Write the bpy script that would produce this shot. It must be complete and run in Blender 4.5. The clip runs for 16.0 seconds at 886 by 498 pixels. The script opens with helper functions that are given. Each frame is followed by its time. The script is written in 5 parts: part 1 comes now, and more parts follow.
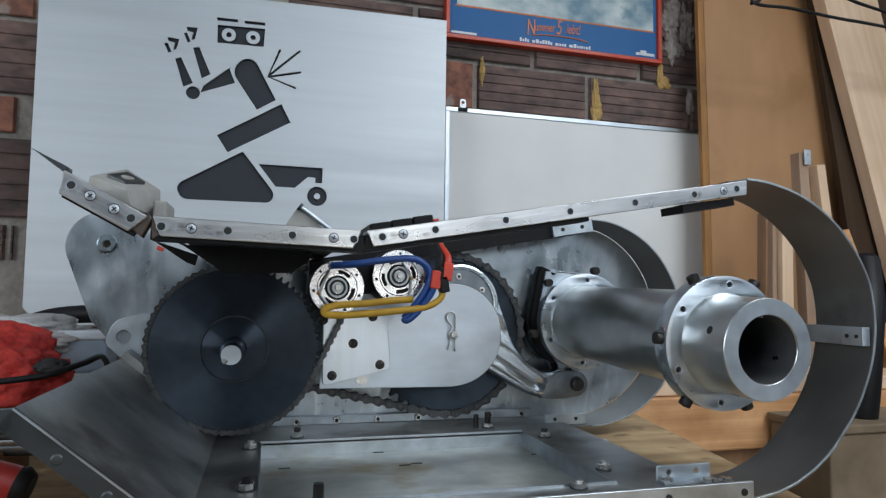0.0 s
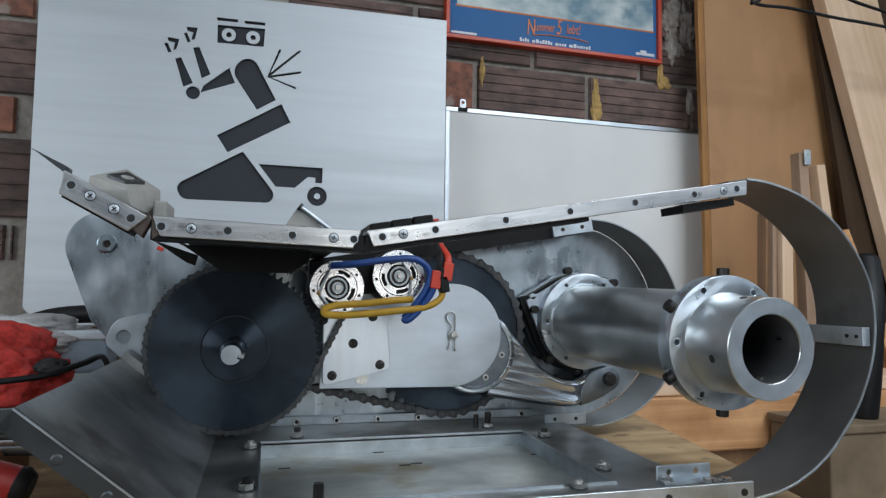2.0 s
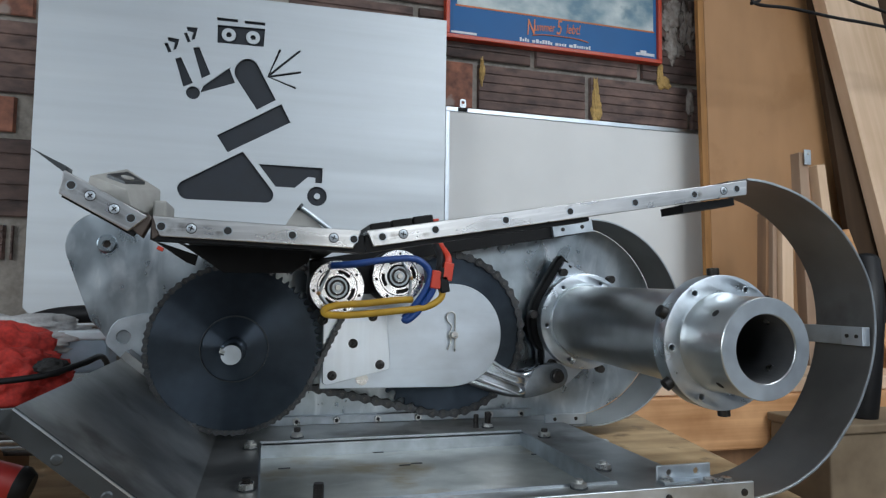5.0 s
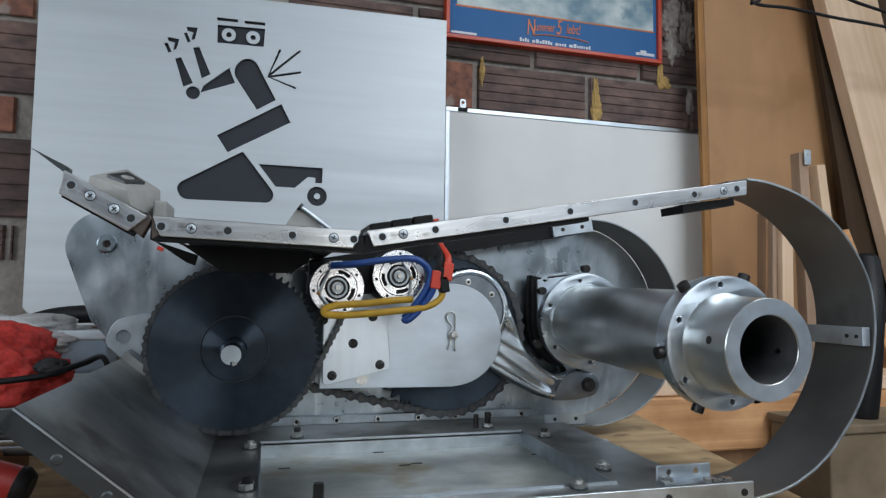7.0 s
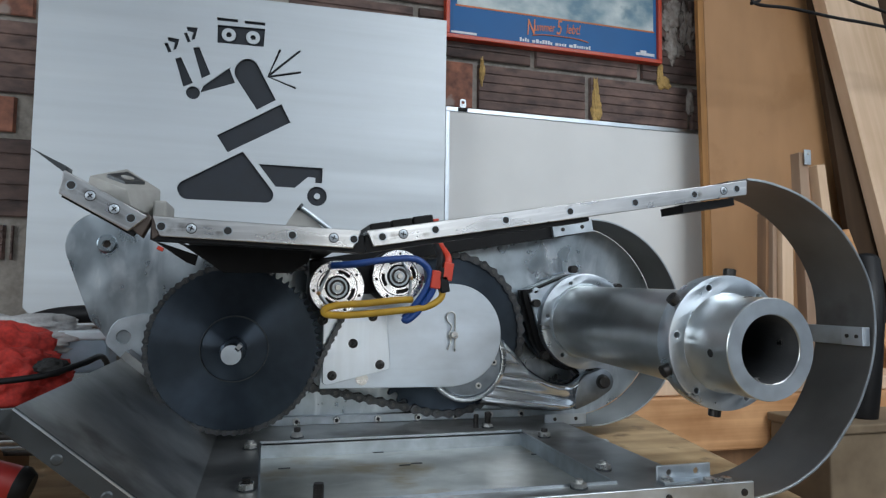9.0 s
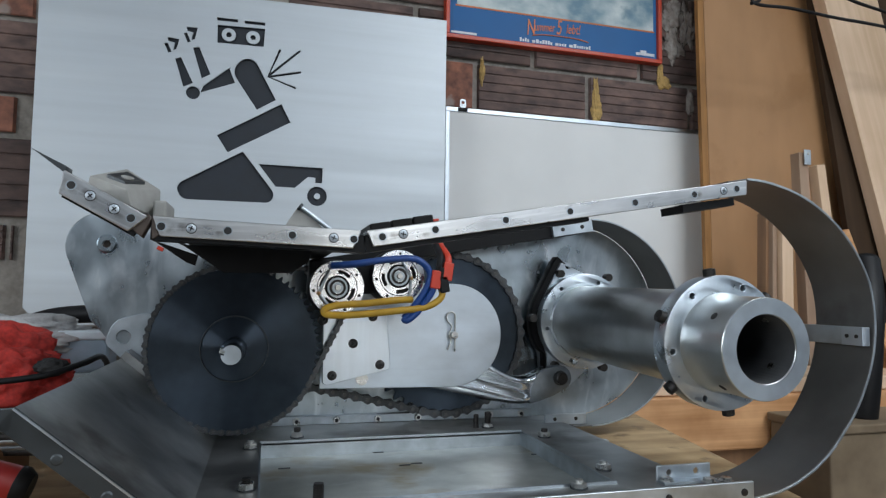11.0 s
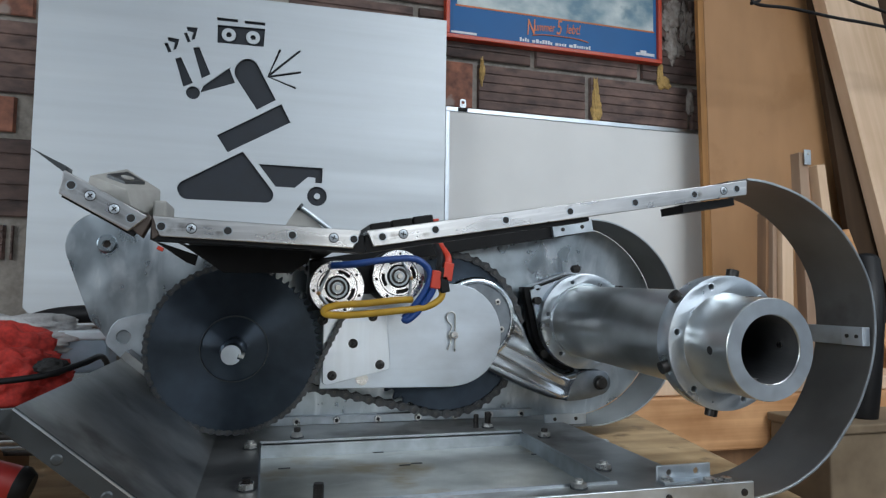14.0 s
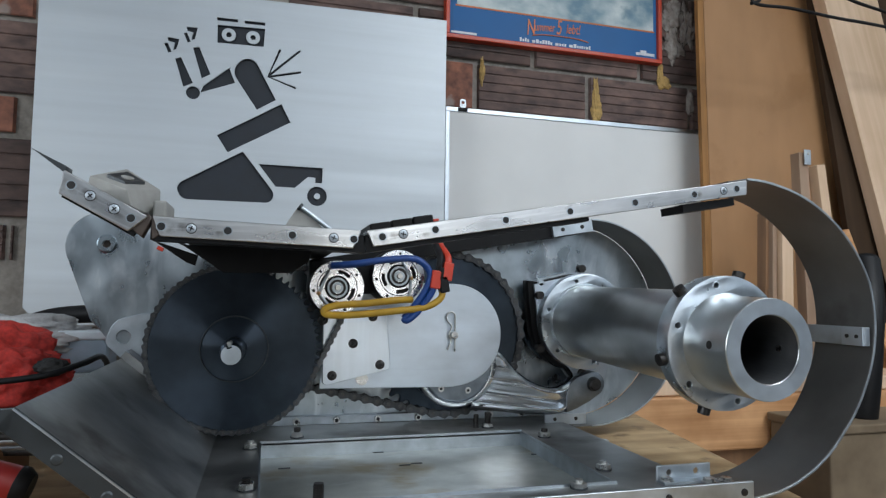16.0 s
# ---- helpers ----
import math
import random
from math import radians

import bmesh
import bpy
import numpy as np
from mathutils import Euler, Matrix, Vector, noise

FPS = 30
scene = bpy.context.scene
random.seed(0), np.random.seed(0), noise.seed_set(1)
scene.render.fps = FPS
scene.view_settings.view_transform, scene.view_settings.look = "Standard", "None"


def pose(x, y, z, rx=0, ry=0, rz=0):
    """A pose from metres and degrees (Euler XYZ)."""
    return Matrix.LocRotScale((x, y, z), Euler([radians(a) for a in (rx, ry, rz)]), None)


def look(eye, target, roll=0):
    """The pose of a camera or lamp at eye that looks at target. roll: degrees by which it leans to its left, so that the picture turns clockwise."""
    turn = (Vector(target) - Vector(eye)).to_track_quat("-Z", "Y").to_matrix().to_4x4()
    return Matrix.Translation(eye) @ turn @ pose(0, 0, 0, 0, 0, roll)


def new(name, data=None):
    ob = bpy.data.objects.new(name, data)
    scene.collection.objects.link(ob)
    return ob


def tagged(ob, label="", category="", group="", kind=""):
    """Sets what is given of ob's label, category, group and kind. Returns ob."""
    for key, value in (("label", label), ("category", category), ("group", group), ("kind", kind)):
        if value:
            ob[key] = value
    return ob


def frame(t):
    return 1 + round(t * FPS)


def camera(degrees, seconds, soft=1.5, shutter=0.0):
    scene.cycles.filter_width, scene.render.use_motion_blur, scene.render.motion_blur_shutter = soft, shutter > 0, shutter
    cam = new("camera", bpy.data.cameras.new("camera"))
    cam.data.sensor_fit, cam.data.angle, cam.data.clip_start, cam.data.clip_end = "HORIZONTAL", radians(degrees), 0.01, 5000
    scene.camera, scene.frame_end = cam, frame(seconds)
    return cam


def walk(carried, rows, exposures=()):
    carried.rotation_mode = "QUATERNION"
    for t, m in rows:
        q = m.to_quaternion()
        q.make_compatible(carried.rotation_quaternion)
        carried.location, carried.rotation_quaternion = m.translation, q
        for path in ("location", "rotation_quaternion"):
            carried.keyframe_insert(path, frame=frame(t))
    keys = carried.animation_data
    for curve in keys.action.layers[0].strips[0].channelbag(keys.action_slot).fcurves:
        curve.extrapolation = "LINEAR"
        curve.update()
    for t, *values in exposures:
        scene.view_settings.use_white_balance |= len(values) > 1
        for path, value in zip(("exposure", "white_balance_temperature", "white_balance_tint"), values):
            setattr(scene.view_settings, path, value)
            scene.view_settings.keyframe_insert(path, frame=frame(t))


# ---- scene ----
# ---- camera ----
cam = camera(69.5, 16.0, soft=1.3)
EYE = (0.0, 0.0, 1.10)
VIEW = look(EYE, (0.2655, 0.9614, 1.172), 0.83)
walk(cam, [(0.0, VIEW), (16.0, VIEW)], [(0.0, 0.0), (16.0, 0.0)])

# ---- world and light ----
world = bpy.data.worlds.new("world")
scene.world = world
world.use_nodes = True
wn = world.node_tree
sky = wn.nodes.new("ShaderNodeTexSky")
sky.sky_type, sky.sun_disc = "NISHITA", False
sky.sun_elevation, sky.sun_rotation = radians(35), radians(200)
wn.links.new(sky.outputs[0], wn.nodes["Background"].inputs[0])
wn.nodes["Background"].inputs[1].default_value = 0.12


def area_lamp(name, at, target, sx, sy, watts, colour):
    d = bpy.data.lights.new(name, "AREA")
    d.shape, d.size, d.size_y, d.energy, d.color = "RECTANGLE", sx, sy, watts, colour
    ob = new(name, d)
    ob.matrix_world = look(at, target)
    return ob


COOL = (0.87, 0.93, 0.99)
# overhead lamps out of view, added and tuned for overall brightness
area_lamp("unseen_ceiling_lamp", (1.45, -0.35, 2.66), (1.45, -0.349, 0.0), 1.3, 0.6, 33, COOL)
area_lamp("unseen_ceiling_lamp", (0.9, -1.45, 2.66), (0.9, -1.449, 0.0), 2.4, 0.35, 25, COOL)
# unseen opening behind the camera, placed from the stripe on the plates
area_lamp("unseen_window_lamp", (0.62, -2.42, 1.28), (0.62, 0.0, 1.25), 0.44, 2.2, 6.5, COOL)
# added, unseen: aimed to give the sprocket disc its sheen
area_lamp("unseen_window_lamp", (1.40, -2.42, 2.02), (0.3, 0.8, 1.1), 0.7, 0.7, 5.0, COOL)
# unseen: side set by the flange streaks, power by the left side
area_lamp("unseen_window_lamp", (-2.1, -0.7, 1.7), (0.0, -0.5, 1.5), 1.4, 1.2, 28, COOL)

# ---- materials ----


def material(name, base, rough=0.5, metal=0.0, vary=0.12, scale=30.0, grain=None, bump=0.0, rough_vary=0.1,
             tint=None, aniso=0.0, radial=None, big=4.0, coat=0.0, per_object=0.0, scratch=0.0, wave=0.0, spec=0.5, stain=None, scuff=None):
    """A surface with fine and broad variation. grain: stretch of the fine noise along x, y, z."""
    m = bpy.data.materials.new(name)
    m.use_nodes = True
    nt = m.node_tree
    b = nt.nodes["Principled BSDF"]
    N = nt.nodes.new
    tc = N("ShaderNodeTexCoord")
    mp = N("ShaderNodeMapping")
    mp.inputs["Scale"].default_value = grain or (1, 1, 1)
    nt.links.new(tc.outputs["Object"], mp.inputs[0])
    n1 = N("ShaderNodeTexNoise")
    n1.inputs["Scale"].default_value, n1.inputs["Detail"].default_value = scale, 6
    nt.links.new(mp.outputs[0], n1.inputs["Vector"])
    n2 = N("ShaderNodeTexNoise")
    n2.inputs["Scale"].default_value, n2.inputs["Detail"].default_value = big, 4
    nt.links.new(tc.outputs["Object"], n2.inputs["Vector"])
    mix = N("ShaderNodeMix")
    mix.data_type = "FLOAT"
    mix.inputs[0].default_value = 0.5
    nt.links.new(n1.outputs["Fac"], mix.inputs[2])
    nt.links.new(n2.outputs["Fac"], mix.inputs[3])
    ramp = N("ShaderNodeValToRGB")
    lo = tint or tuple(c * (1 - vary) ** 2 for c in base)
    hi = tuple(min(1.0, c * (1 + vary)) for c in base)
    ramp.color_ramp.elements[0].position, ramp.color_ramp.elements[1].position = 0.36, 0.64
    ramp.color_ramp.elements[0].color, ramp.color_ramp.elements[1].color = (*lo, 1), (*hi, 1)
    nt.links.new(mix.outputs[0], ramp.inputs[0])
    col = ramp.outputs[0]
    if stain:
        n5 = N("ShaderNodeTexNoise")
        n5.inputs["Scale"].default_value, n5.inputs["Detail"].default_value = stain[1], 5
        nt.links.new(tc.outputs["Object"], n5.inputs["Vector"])
        st = N("ShaderNodeMapRange")
        st.inputs[1].default_value, st.inputs[2].default_value, st.inputs[4].default_value = stain[2], stain[2] + 0.1, 0.75
        nt.links.new(n5.outputs["Fac"], st.inputs[0])
        mx = N("ShaderNodeMix")
        mx.data_type = "RGBA"
        nt.links.new(st.outputs[0], mx.inputs[0])
        nt.links.new(col, mx.inputs[6])
        mx.inputs[7].default_value = (*stain[0], 1)
        col = mx.outputs[2]
    if scuff:
        # pale rubbed streaks: colour, stretch along x, y, z, and how rare they are
        mp4 = N("ShaderNodeMapping")
        mp4.inputs["Scale"].default_value = scuff[1]
        nt.links.new(tc.outputs["Object"], mp4.inputs[0])
        n6 = N("ShaderNodeTexNoise")
        n6.inputs["Scale"].default_value, n6.inputs["Detail"].default_value, n6.inputs["Distortion"].default_value = 1.0, 5, 0.6
        nt.links.new(mp4.outputs[0], n6.inputs["Vector"])
        sc = N("ShaderNodeMapRange")
        sc.inputs[1].default_value, sc.inputs[2].default_value, sc.inputs[4].default_value = scuff[2] - 0.06, scuff[2] + 0.16, 0.7
        nt.links.new(n6.outputs["Fac"], sc.inputs[0])
        mx2 = N("ShaderNodeMix")
        mx2.data_type = "RGBA"
        nt.links.new(sc.outputs[0], mx2.inputs[0])
        nt.links.new(col, mx2.inputs[6])
        mx2.inputs[7].default_value = (*scuff[0], 1)
        col = mx2.outputs[2]
    if per_object:
        info = N("ShaderNodeObjectInfo")
        mr = N("ShaderNodeMapRange")
        mr.inputs[3].default_value, mr.inputs[4].default_value = 1 - per_object, 1 + per_object
        nt.links.new(info.outputs["Random"], mr.inputs[0])
        hs = N("ShaderNodeHueSaturation")
        nt.links.new(mr.outputs[0], hs.inputs["Value"])
        nt.links.new(col, hs.inputs["Color"])
        col = hs.outputs[0]
    nt.links.new(col, b.inputs["Base Color"])
    b.inputs["Metallic"].default_value, b.inputs["Specular IOR Level"].default_value = metal, spec
    mr2 = N("ShaderNodeMapRange")
    mr2.inputs[1].default_value, mr2.inputs[2].default_value = 0.3, 0.7
    mr2.inputs[3].default_value, mr2.inputs[4].default_value = max(0.02, rough - rough_vary), min(1, rough + rough_vary)
    nt.links.new(mix.outputs[0], mr2.inputs[0])
    rough_out = mr2.outputs[0]
    if scratch:
        mp2 = N("ShaderNodeMapping")
        mp2.inputs["Scale"].default_value, mp2.inputs["Rotation"].default_value = (9, 260, 260), (0.1, 0.25, 0.6)
        nt.links.new(tc.outputs["Object"], mp2.inputs[0])
        n3 = N("ShaderNodeTexNoise")
        n3.inputs["Scale"].default_value, n3.inputs["Detail"].default_value = 1.0, 3
        nt.links.new(mp2.outputs[0], n3.inputs["Vector"])
        cut = N("ShaderNodeMapRange")
        cut.inputs[1].default_value, cut.inputs[2].default_value = 0.60, 0.72
        cut.inputs[3].default_value, cut.inputs[4].default_value = 0.0, scratch
        nt.links.new(n3.outputs["Fac"], cut.inputs[0])
        add = N("ShaderNodeMath")
        add.operation, add.use_clamp = "ADD", True
        nt.links.new(rough_out, add.inputs[0])
        nt.links.new(cut.outputs[0], add.inputs[1])
        rough_out = add.outputs[0]
    nt.links.new(rough_out, b.inputs["Roughness"])
    if aniso:
        b.inputs["Anisotropic"].default_value, b.inputs["Anisotropic Rotation"].default_value = aniso, 0.25
        tg = N("ShaderNodeTangent")
        tg.direction_type, tg.axis = "RADIAL", radial or "Y"
        nt.links.new(tg.outputs[0], b.inputs["Tangent"])
    if coat:
        b.inputs["Coat Weight"].default_value, b.inputs["Coat Roughness"].default_value = coat, 0.15
    if bump:
        bp = N("ShaderNodeBump")
        bp.inputs["Strength"].default_value, bp.inputs["Distance"].default_value = bump, 0.002
        nt.links.new(n1.outputs["Fac"], bp.inputs["Height"])
        nt.links.new(bp.outputs[0], b.inputs["Normal"])
    if wave:
        mp3 = N("ShaderNodeMapping")
        mp3.inputs["Scale"].default_value = (0.35, 1, 4.5)
        nt.links.new(tc.outputs["Object"], mp3.inputs[0])
        n4 = N("ShaderNodeTexNoise")
        n4.inputs["Scale"].default_value, n4.inputs["Detail"].default_value = 2.2, 2
        nt.links.new(mp3.outputs[0], n4.inputs["Vector"])
        bw = N("ShaderNodeBump")
        bw.inputs["Strength"].default_value, bw.inputs["Distance"].default_value = 1.0, wave
        nt.links.new(n4.outputs["Fac"], bw.inputs["Height"])
        if bump:
            nt.links.new(bp.outputs[0], bw.inputs["Normal"])
        nt.links.new(bw.outputs[0], b.inputs["Normal"])
    return m


ALU = material("aluminium_plate", (0.62, 0.68, 0.74), 0.40, 1.0, 0.08, 40, (0.4, 1, 1), 0.03, 0.08, big=16, scratch=0.15)
ALU_DULL = material("dull_aluminium", (0.50, 0.55, 0.59), 0.42, 1.0, 0.16, 45, None, 0.06, 0.12, big=9)
ALU_RAIL = material("worn_aluminium_rail", (0.60, 0.60, 0.60), 0.30, 1.0, 0.12, 70, (0.15, 1, 1), 0.06, 0.1, big=18, scratch=0.3, stain=((0.13, 0.11, 0.09), 42.0, 0.61), scuff=((0.88, 0.88, 0.88), (14, 200, 240), 0.57))
ALU_TUBE = material("handled_turned_aluminium", (0.55, 0.575, 0.58), 0.33, 1.0, 0.16, 24, (0.6, 0.6, 0.6), 0.0, 0.06, tint=(0.40, 0.41, 0.40), aniso=0.3, radial="Y", big=10)
ALU_FLANGE = material("turned_flange_aluminium", (0.62, 0.68, 0.73), 0.30, 1.0, 0.10, 60, None, 0.02, 0.06, aniso=0.6, radial="Y", big=14)
ALU_CAP = material("dull_forged_aluminium", (0.25, 0.28, 0.31), 0.42, 1.0, 0.16, 60, None, 0.04, 0.10, big=20)
# the bore's inner shade, put into the colour
BOREM = material("shaded_bore", (0.07, 0.073, 0.077), 0.65, 0.2, 0.2)
ALU_FACE = material("turned_face_aluminium", (0.66, 0.73, 0.79), 0.42, 1.0, 0.05, 90, None, 0.02, 0.06, big=14)
ALU_POLISH = material("polished_aluminium", (0.78, 0.83, 0.88), 0.17, 1.0, 0.10, 60, (0.12, 1, 2.0), 0.04, 0.08, big=12, scratch=0.25, stain=((0.40, 0.42, 0.44), 26.0, 0.60))
ALU_MOUNT = material("brushed_mount_aluminium", (0.66, 0.72, 0.78), 0.34, 1.0, 0.06, 60, (1.5, 1, 0.12), 0.03, 0.06, big=12, scratch=0.1)
SHEET = material("brushed_sheet", (0.56, 0.60, 0.63), 0.57, 1.0, 0.05, 30, (0.06, 1, 1.6), 0.02, 0.07, big=2.2, wave=0.006)
GALV = material("scuffed_plate", (0.50, 0.56, 0.60), 0.31, 1.0, 0.20, 30, (1, 1, 0.7), 0.08, 0.10, tint=(0.35, 0.40, 0.43), big=18, scuff=((0.86, 0.90, 0.93), (46, 60, 17), 0.57))
STEEL = material("bare_steel_plate", (0.43, 0.435, 0.425), 0.37, 0.9, 0.25, 16, (0.7, 1, 1), 0.06, 0.10, tint=(0.20, 0.20, 0.195), big=11, stain=((0.13, 0.118, 0.105), 9.0, 0.53), scuff=((0.48, 0.50, 0.50), (9, 26, 26), 0.60))
STEELD = material("dark_mill_steel", (0.065, 0.073, 0.078), 0.45, 0.7, 0.25, 22, None, 0.05, 0.1, tint=(0.045, 0.05, 0.053), big=8)
REDT = material("dark_red_plastic", (0.32, 0.018, 0.014), 0.4, 0.0, 0.15)
BAND = material("rolled_steel_band", (0.19, 0.188, 0.182), 0.48, 0.85, 0.15, 12, None, 0.03, 0.08, tint=(0.125, 0.122, 0.117), big=7, stain=((0.10, 0.093, 0.086), 9.0, 0.58))
TRAYM = material("stained_tray", (0.53, 0.535, 0.495), 0.38, 0.9, 0.15, 30, None, 0.08, 0.10, tint=(0.37, 0.375, 0.34), big=14, stain=((0.35, 0.26, 0.12), 10.0, 0.56), scuff=((0.62, 0.64, 0.62), (20, 50, 50), 0.60))
BLACK = material("black_anodised", (0.042, 0.053, 0.068), 0.31, 0.8, 0.12, 60, None, 0.0, 0.03, aniso=0.97, spec=0.6, radial="Y", big=9)
BLACK.node_tree.nodes["Principled BSDF"].inputs["Specular Tint"].default_value = (0.62, 0.82, 1.0, 1)
BLACKP = material("black_painted_steel", (0.006, 0.006, 0.0065), 0.5, 0.0, 0.3, 50, None, 0.05, 0.1, spec=0.2)
CHAIN = material("oiled_chain_steel", (0.068, 0.071, 0.075), 0.36, 0.6, 0.3, 120, None, 0.05, 0.12, per_object=0.25)
BOLT = material("black_oxide_bolt", (0.05, 0.047, 0.045), 0.42, 0.7, 0.3, 160, None, 0.04, 0.1)
ZINC = material("zinc_plated_steel", (0.62, 0.62, 0.60), 0.30, 1.0, 0.12, 120, None, 0.03, 0.1)
# near-black that draws the shade inside holes, sockets and openings
HOLE = material("hole_shade", (0.01, 0.01, 0.01), 0.7, 0.0, 0.1)
WHITEB = material("whiteboard_enamel", (0.80, 0.81, 0.80), 0.22, 0.0, 0.02, 8, None, 0.0, 0.05, big=2)
DARKCUT = material("dark_backing", (0.018, 0.024, 0.034), 0.6, 0.0, 0.15)
BRICKD = material("dark_scored_brick", (0.150, 0.098, 0.084), 0.8, 0.0, 0.3, 40, (0.5, 1, 1), 0.5, 0.08, tint=(0.05, 0.037, 0.036), big=9, per_object=0.3)
BRICKR = material("red_brick", (0.30, 0.125, 0.082), 0.85, 0.0, 0.3, 46, None, 0.7, 0.08, tint=(0.13, 0.065, 0.05), big=18, stain=((0.36, 0.32, 0.29), 16.0, 0.61), per_object=0.2)
MORTAR = material("grey_mortar", (0.30, 0.275, 0.245), 0.9, 0.0, 0.2, 70, None, 0.6, 0.05)
DIRTYW = material("dirty_white_paint", (0.36, 0.335, 0.31), 0.85, 0.0, 0.3, 60, None, 0.6, tint=(0.20, 0.165, 0.145), big=22)
FOAM = material("yellow_mortar_smear", (0.52, 0.34, 0.12), 0.8, 0.0, 0.2, 80, None, 0.6)
# for the unseen panels that darken what the metal mirrors
PAINTD = material("reflection_darkening_panel", (0.075, 0.08, 0.085), 0.7, 0.0, 0.2, 12, None, 0.1)
PAINTW = material("white_wall_paint", (0.66, 0.72, 0.78), 0.8, 0.0, 0.12, 20, None, 0.2)
CONC = material("concrete_floor", (0.26, 0.255, 0.25), 0.75, 0.0, 0.2, 25, None, 0.2)
PLY = material("plywood", (0.41, 0.225, 0.105), 0.6, 0.0, 0.10, 9, (1.0, 1, 0.35), 0.04, 0.08, tint=(0.335, 0.175, 0.075), big=3.2, stain=((0.31, 0.155, 0.06), 5.0, 0.60))
PLYE = material("plywood_edge", (0.36, 0.17, 0.05), 0.7, 0.0, 0.2, 60, (1, 1, 0.1), 0.1)
PINE = material("pine", (0.68, 0.50, 0.355), 0.6, 0.0, 0.12, 26, (1.6, 1, 0.07), 0.08, 0.08, tint=(0.56, 0.375, 0.225), big=4, stain=((0.42, 0.25, 0.13), 7.0, 0.66))
PINEX = material("pine_lengthwise", (0.66, 0.37, 0.18), 0.62, 0.0, 0.16, 30, (0.06, 1, 1.8), 0.1, 0.08, tint=(0.36, 0.16, 0.055), big=9, stain=((0.30, 0.14, 0.05), 9.0, 0.63))
RUST = material("rusty_cast_steel", (0.075, 0.068, 0.062), 0.6, 0.5, 0.3, 90, None, 0.3, 0.1, tint=(0.075, 0.048, 0.036), big=40)
# greyish pine, its colour darkened for the shade the battens stand in
PINEG = material("shaded_pine", (0.36, 0.25, 0.175), 0.65, 0.0, 0.14, 26, (1.6, 1, 0.07), 0.08, 0.08, tint=(0.26, 0.17, 0.11), big=6)
# brown stain plus the leaning plank's shadow, both in the colour
PINEK = material("stained_shadowed_board", (0.055, 0.034, 0.02), 0.8, 0.0, 0.2, 26, (1.6, 1, 0.07), 0.1, 0.08, tint=(0.035, 0.021, 0.013), big=4, spec=0.2)
PINED = material("old_timber", (0.26, 0.14, 0.07), 0.7, 0.0, 0.2, 26, (1.6, 1, 0.07), 0.1, 0.08, tint=(0.16, 0.085, 0.045), big=4)
BENCH = material("bench_plywood", (0.50, 0.36, 0.20), 0.65, 0.0, 0.16, 34, (0.12, 1.2, 1), 0.2, 0.08, tint=(0.30, 0.19, 0.09), big=14, stain=((0.17, 0.11, 0.06), 26.0, 0.57))
PRINT = material("grey_cast_bracket", (0.36, 0.355, 0.33), 0.62, 0.0, 0.08, 90, None, 0.08)
POSTB = material("poster_blue", (0.006, 0.125, 0.36), 0.55, 0.0, 0.05, 10, None, 0, 0.04)
POSTR = material("red_plastic_frame", (0.55, 0.055, 0.02), 0.35, 0.0, 0.08)
POSTO = material("orange_print", (0.75, 0.20, 0.05), 0.4)
POSTW = material("white_print", (0.72, 0.76, 0.80), 0.4)
POSTP = material("poster_landscape", (0.55, 0.60, 0.58), 0.4, 0.0, 0.3, 22, (0.6, 1, 1.0), 0, 0.05, tint=(0.10, 0.22, 0.30), big=7, stain=((0.05, 0.16, 0.24), 11.0, 0.60))
BLUEW = material("blue_cable", (0.006, 0.045, 0.20), 0.4, 0.0, 0.1)
YELW = material("yellow_cable", (0.46, 0.27, 0.02), 0.45, 0.0, 0.1, 90)
REDW = material("red_plastic", (0.55, 0.05, 0.025), 0.4, 0.0, 0.1)
REDC = material("red_cloth", (0.50, 0.035, 0.025), 0.85, 0.0, 0.25, 200, None, 0.4, 0.05)
GREYC = material("grey_cloth", (0.42, 0.42, 0.42), 0.85, 0.0, 0.15, 200, None, 0.4, 0.05)
RUBBER = material("black_rubber", (0.010, 0.010, 0.011), 0.5, 0.0, 0.2, spec=0.25)
BLUEP = material("blue_plastic", (0.38, 0.48, 0.57), 0.35, 0.0, 0.15)
CLEARP = material("cloudy_clear_plastic", (0.72, 0.78, 0.82), 0.3, 0.0, 0.08)
MOTORF = material("bright_motor_face", (0.85, 0.86, 0.88), 0.25, 0.9, 0.05, 80)
COPPER = material("copper_lug", (0.50, 0.30, 0.15), 0.35, 0.9, 0.15)
CARD = material("brown_board", (0.20, 0.15, 0.095), 0.75, 0.0, 0.2, 20, None, 0.1, tint=(0.14, 0.10, 0.06), big=6)

# ---- mesh helpers ----


def part(name, bm, mat, parent=None, label=""):
    """Links a bmesh as one mesh object, under a thing or part where one is given."""
    me = bpy.data.meshes.new(name)
    bm.to_mesh(me)
    bm.free()
    me.materials.append(mat)
    ob = new(name, me)
    if parent is not None:
        ob.parent = parent
    if label:
        ob["label"] = label
    return ob


def thing(name, at, label, category, group="", kind=""):
    ob = new(name)
    ob.location = at
    ob.empty_display_size = 0.05
    return tagged(ob, label, category, group, kind)


def seat(ob):
    """Shifts a part, whose mesh stands in world places, into its parent's space."""
    p, chain_m = ob.parent, Matrix()
    while p is not None:
        chain_m = p.matrix_basis @ chain_m
        p = p.parent
    ob.matrix_basis = chain_m.inverted()
    return ob


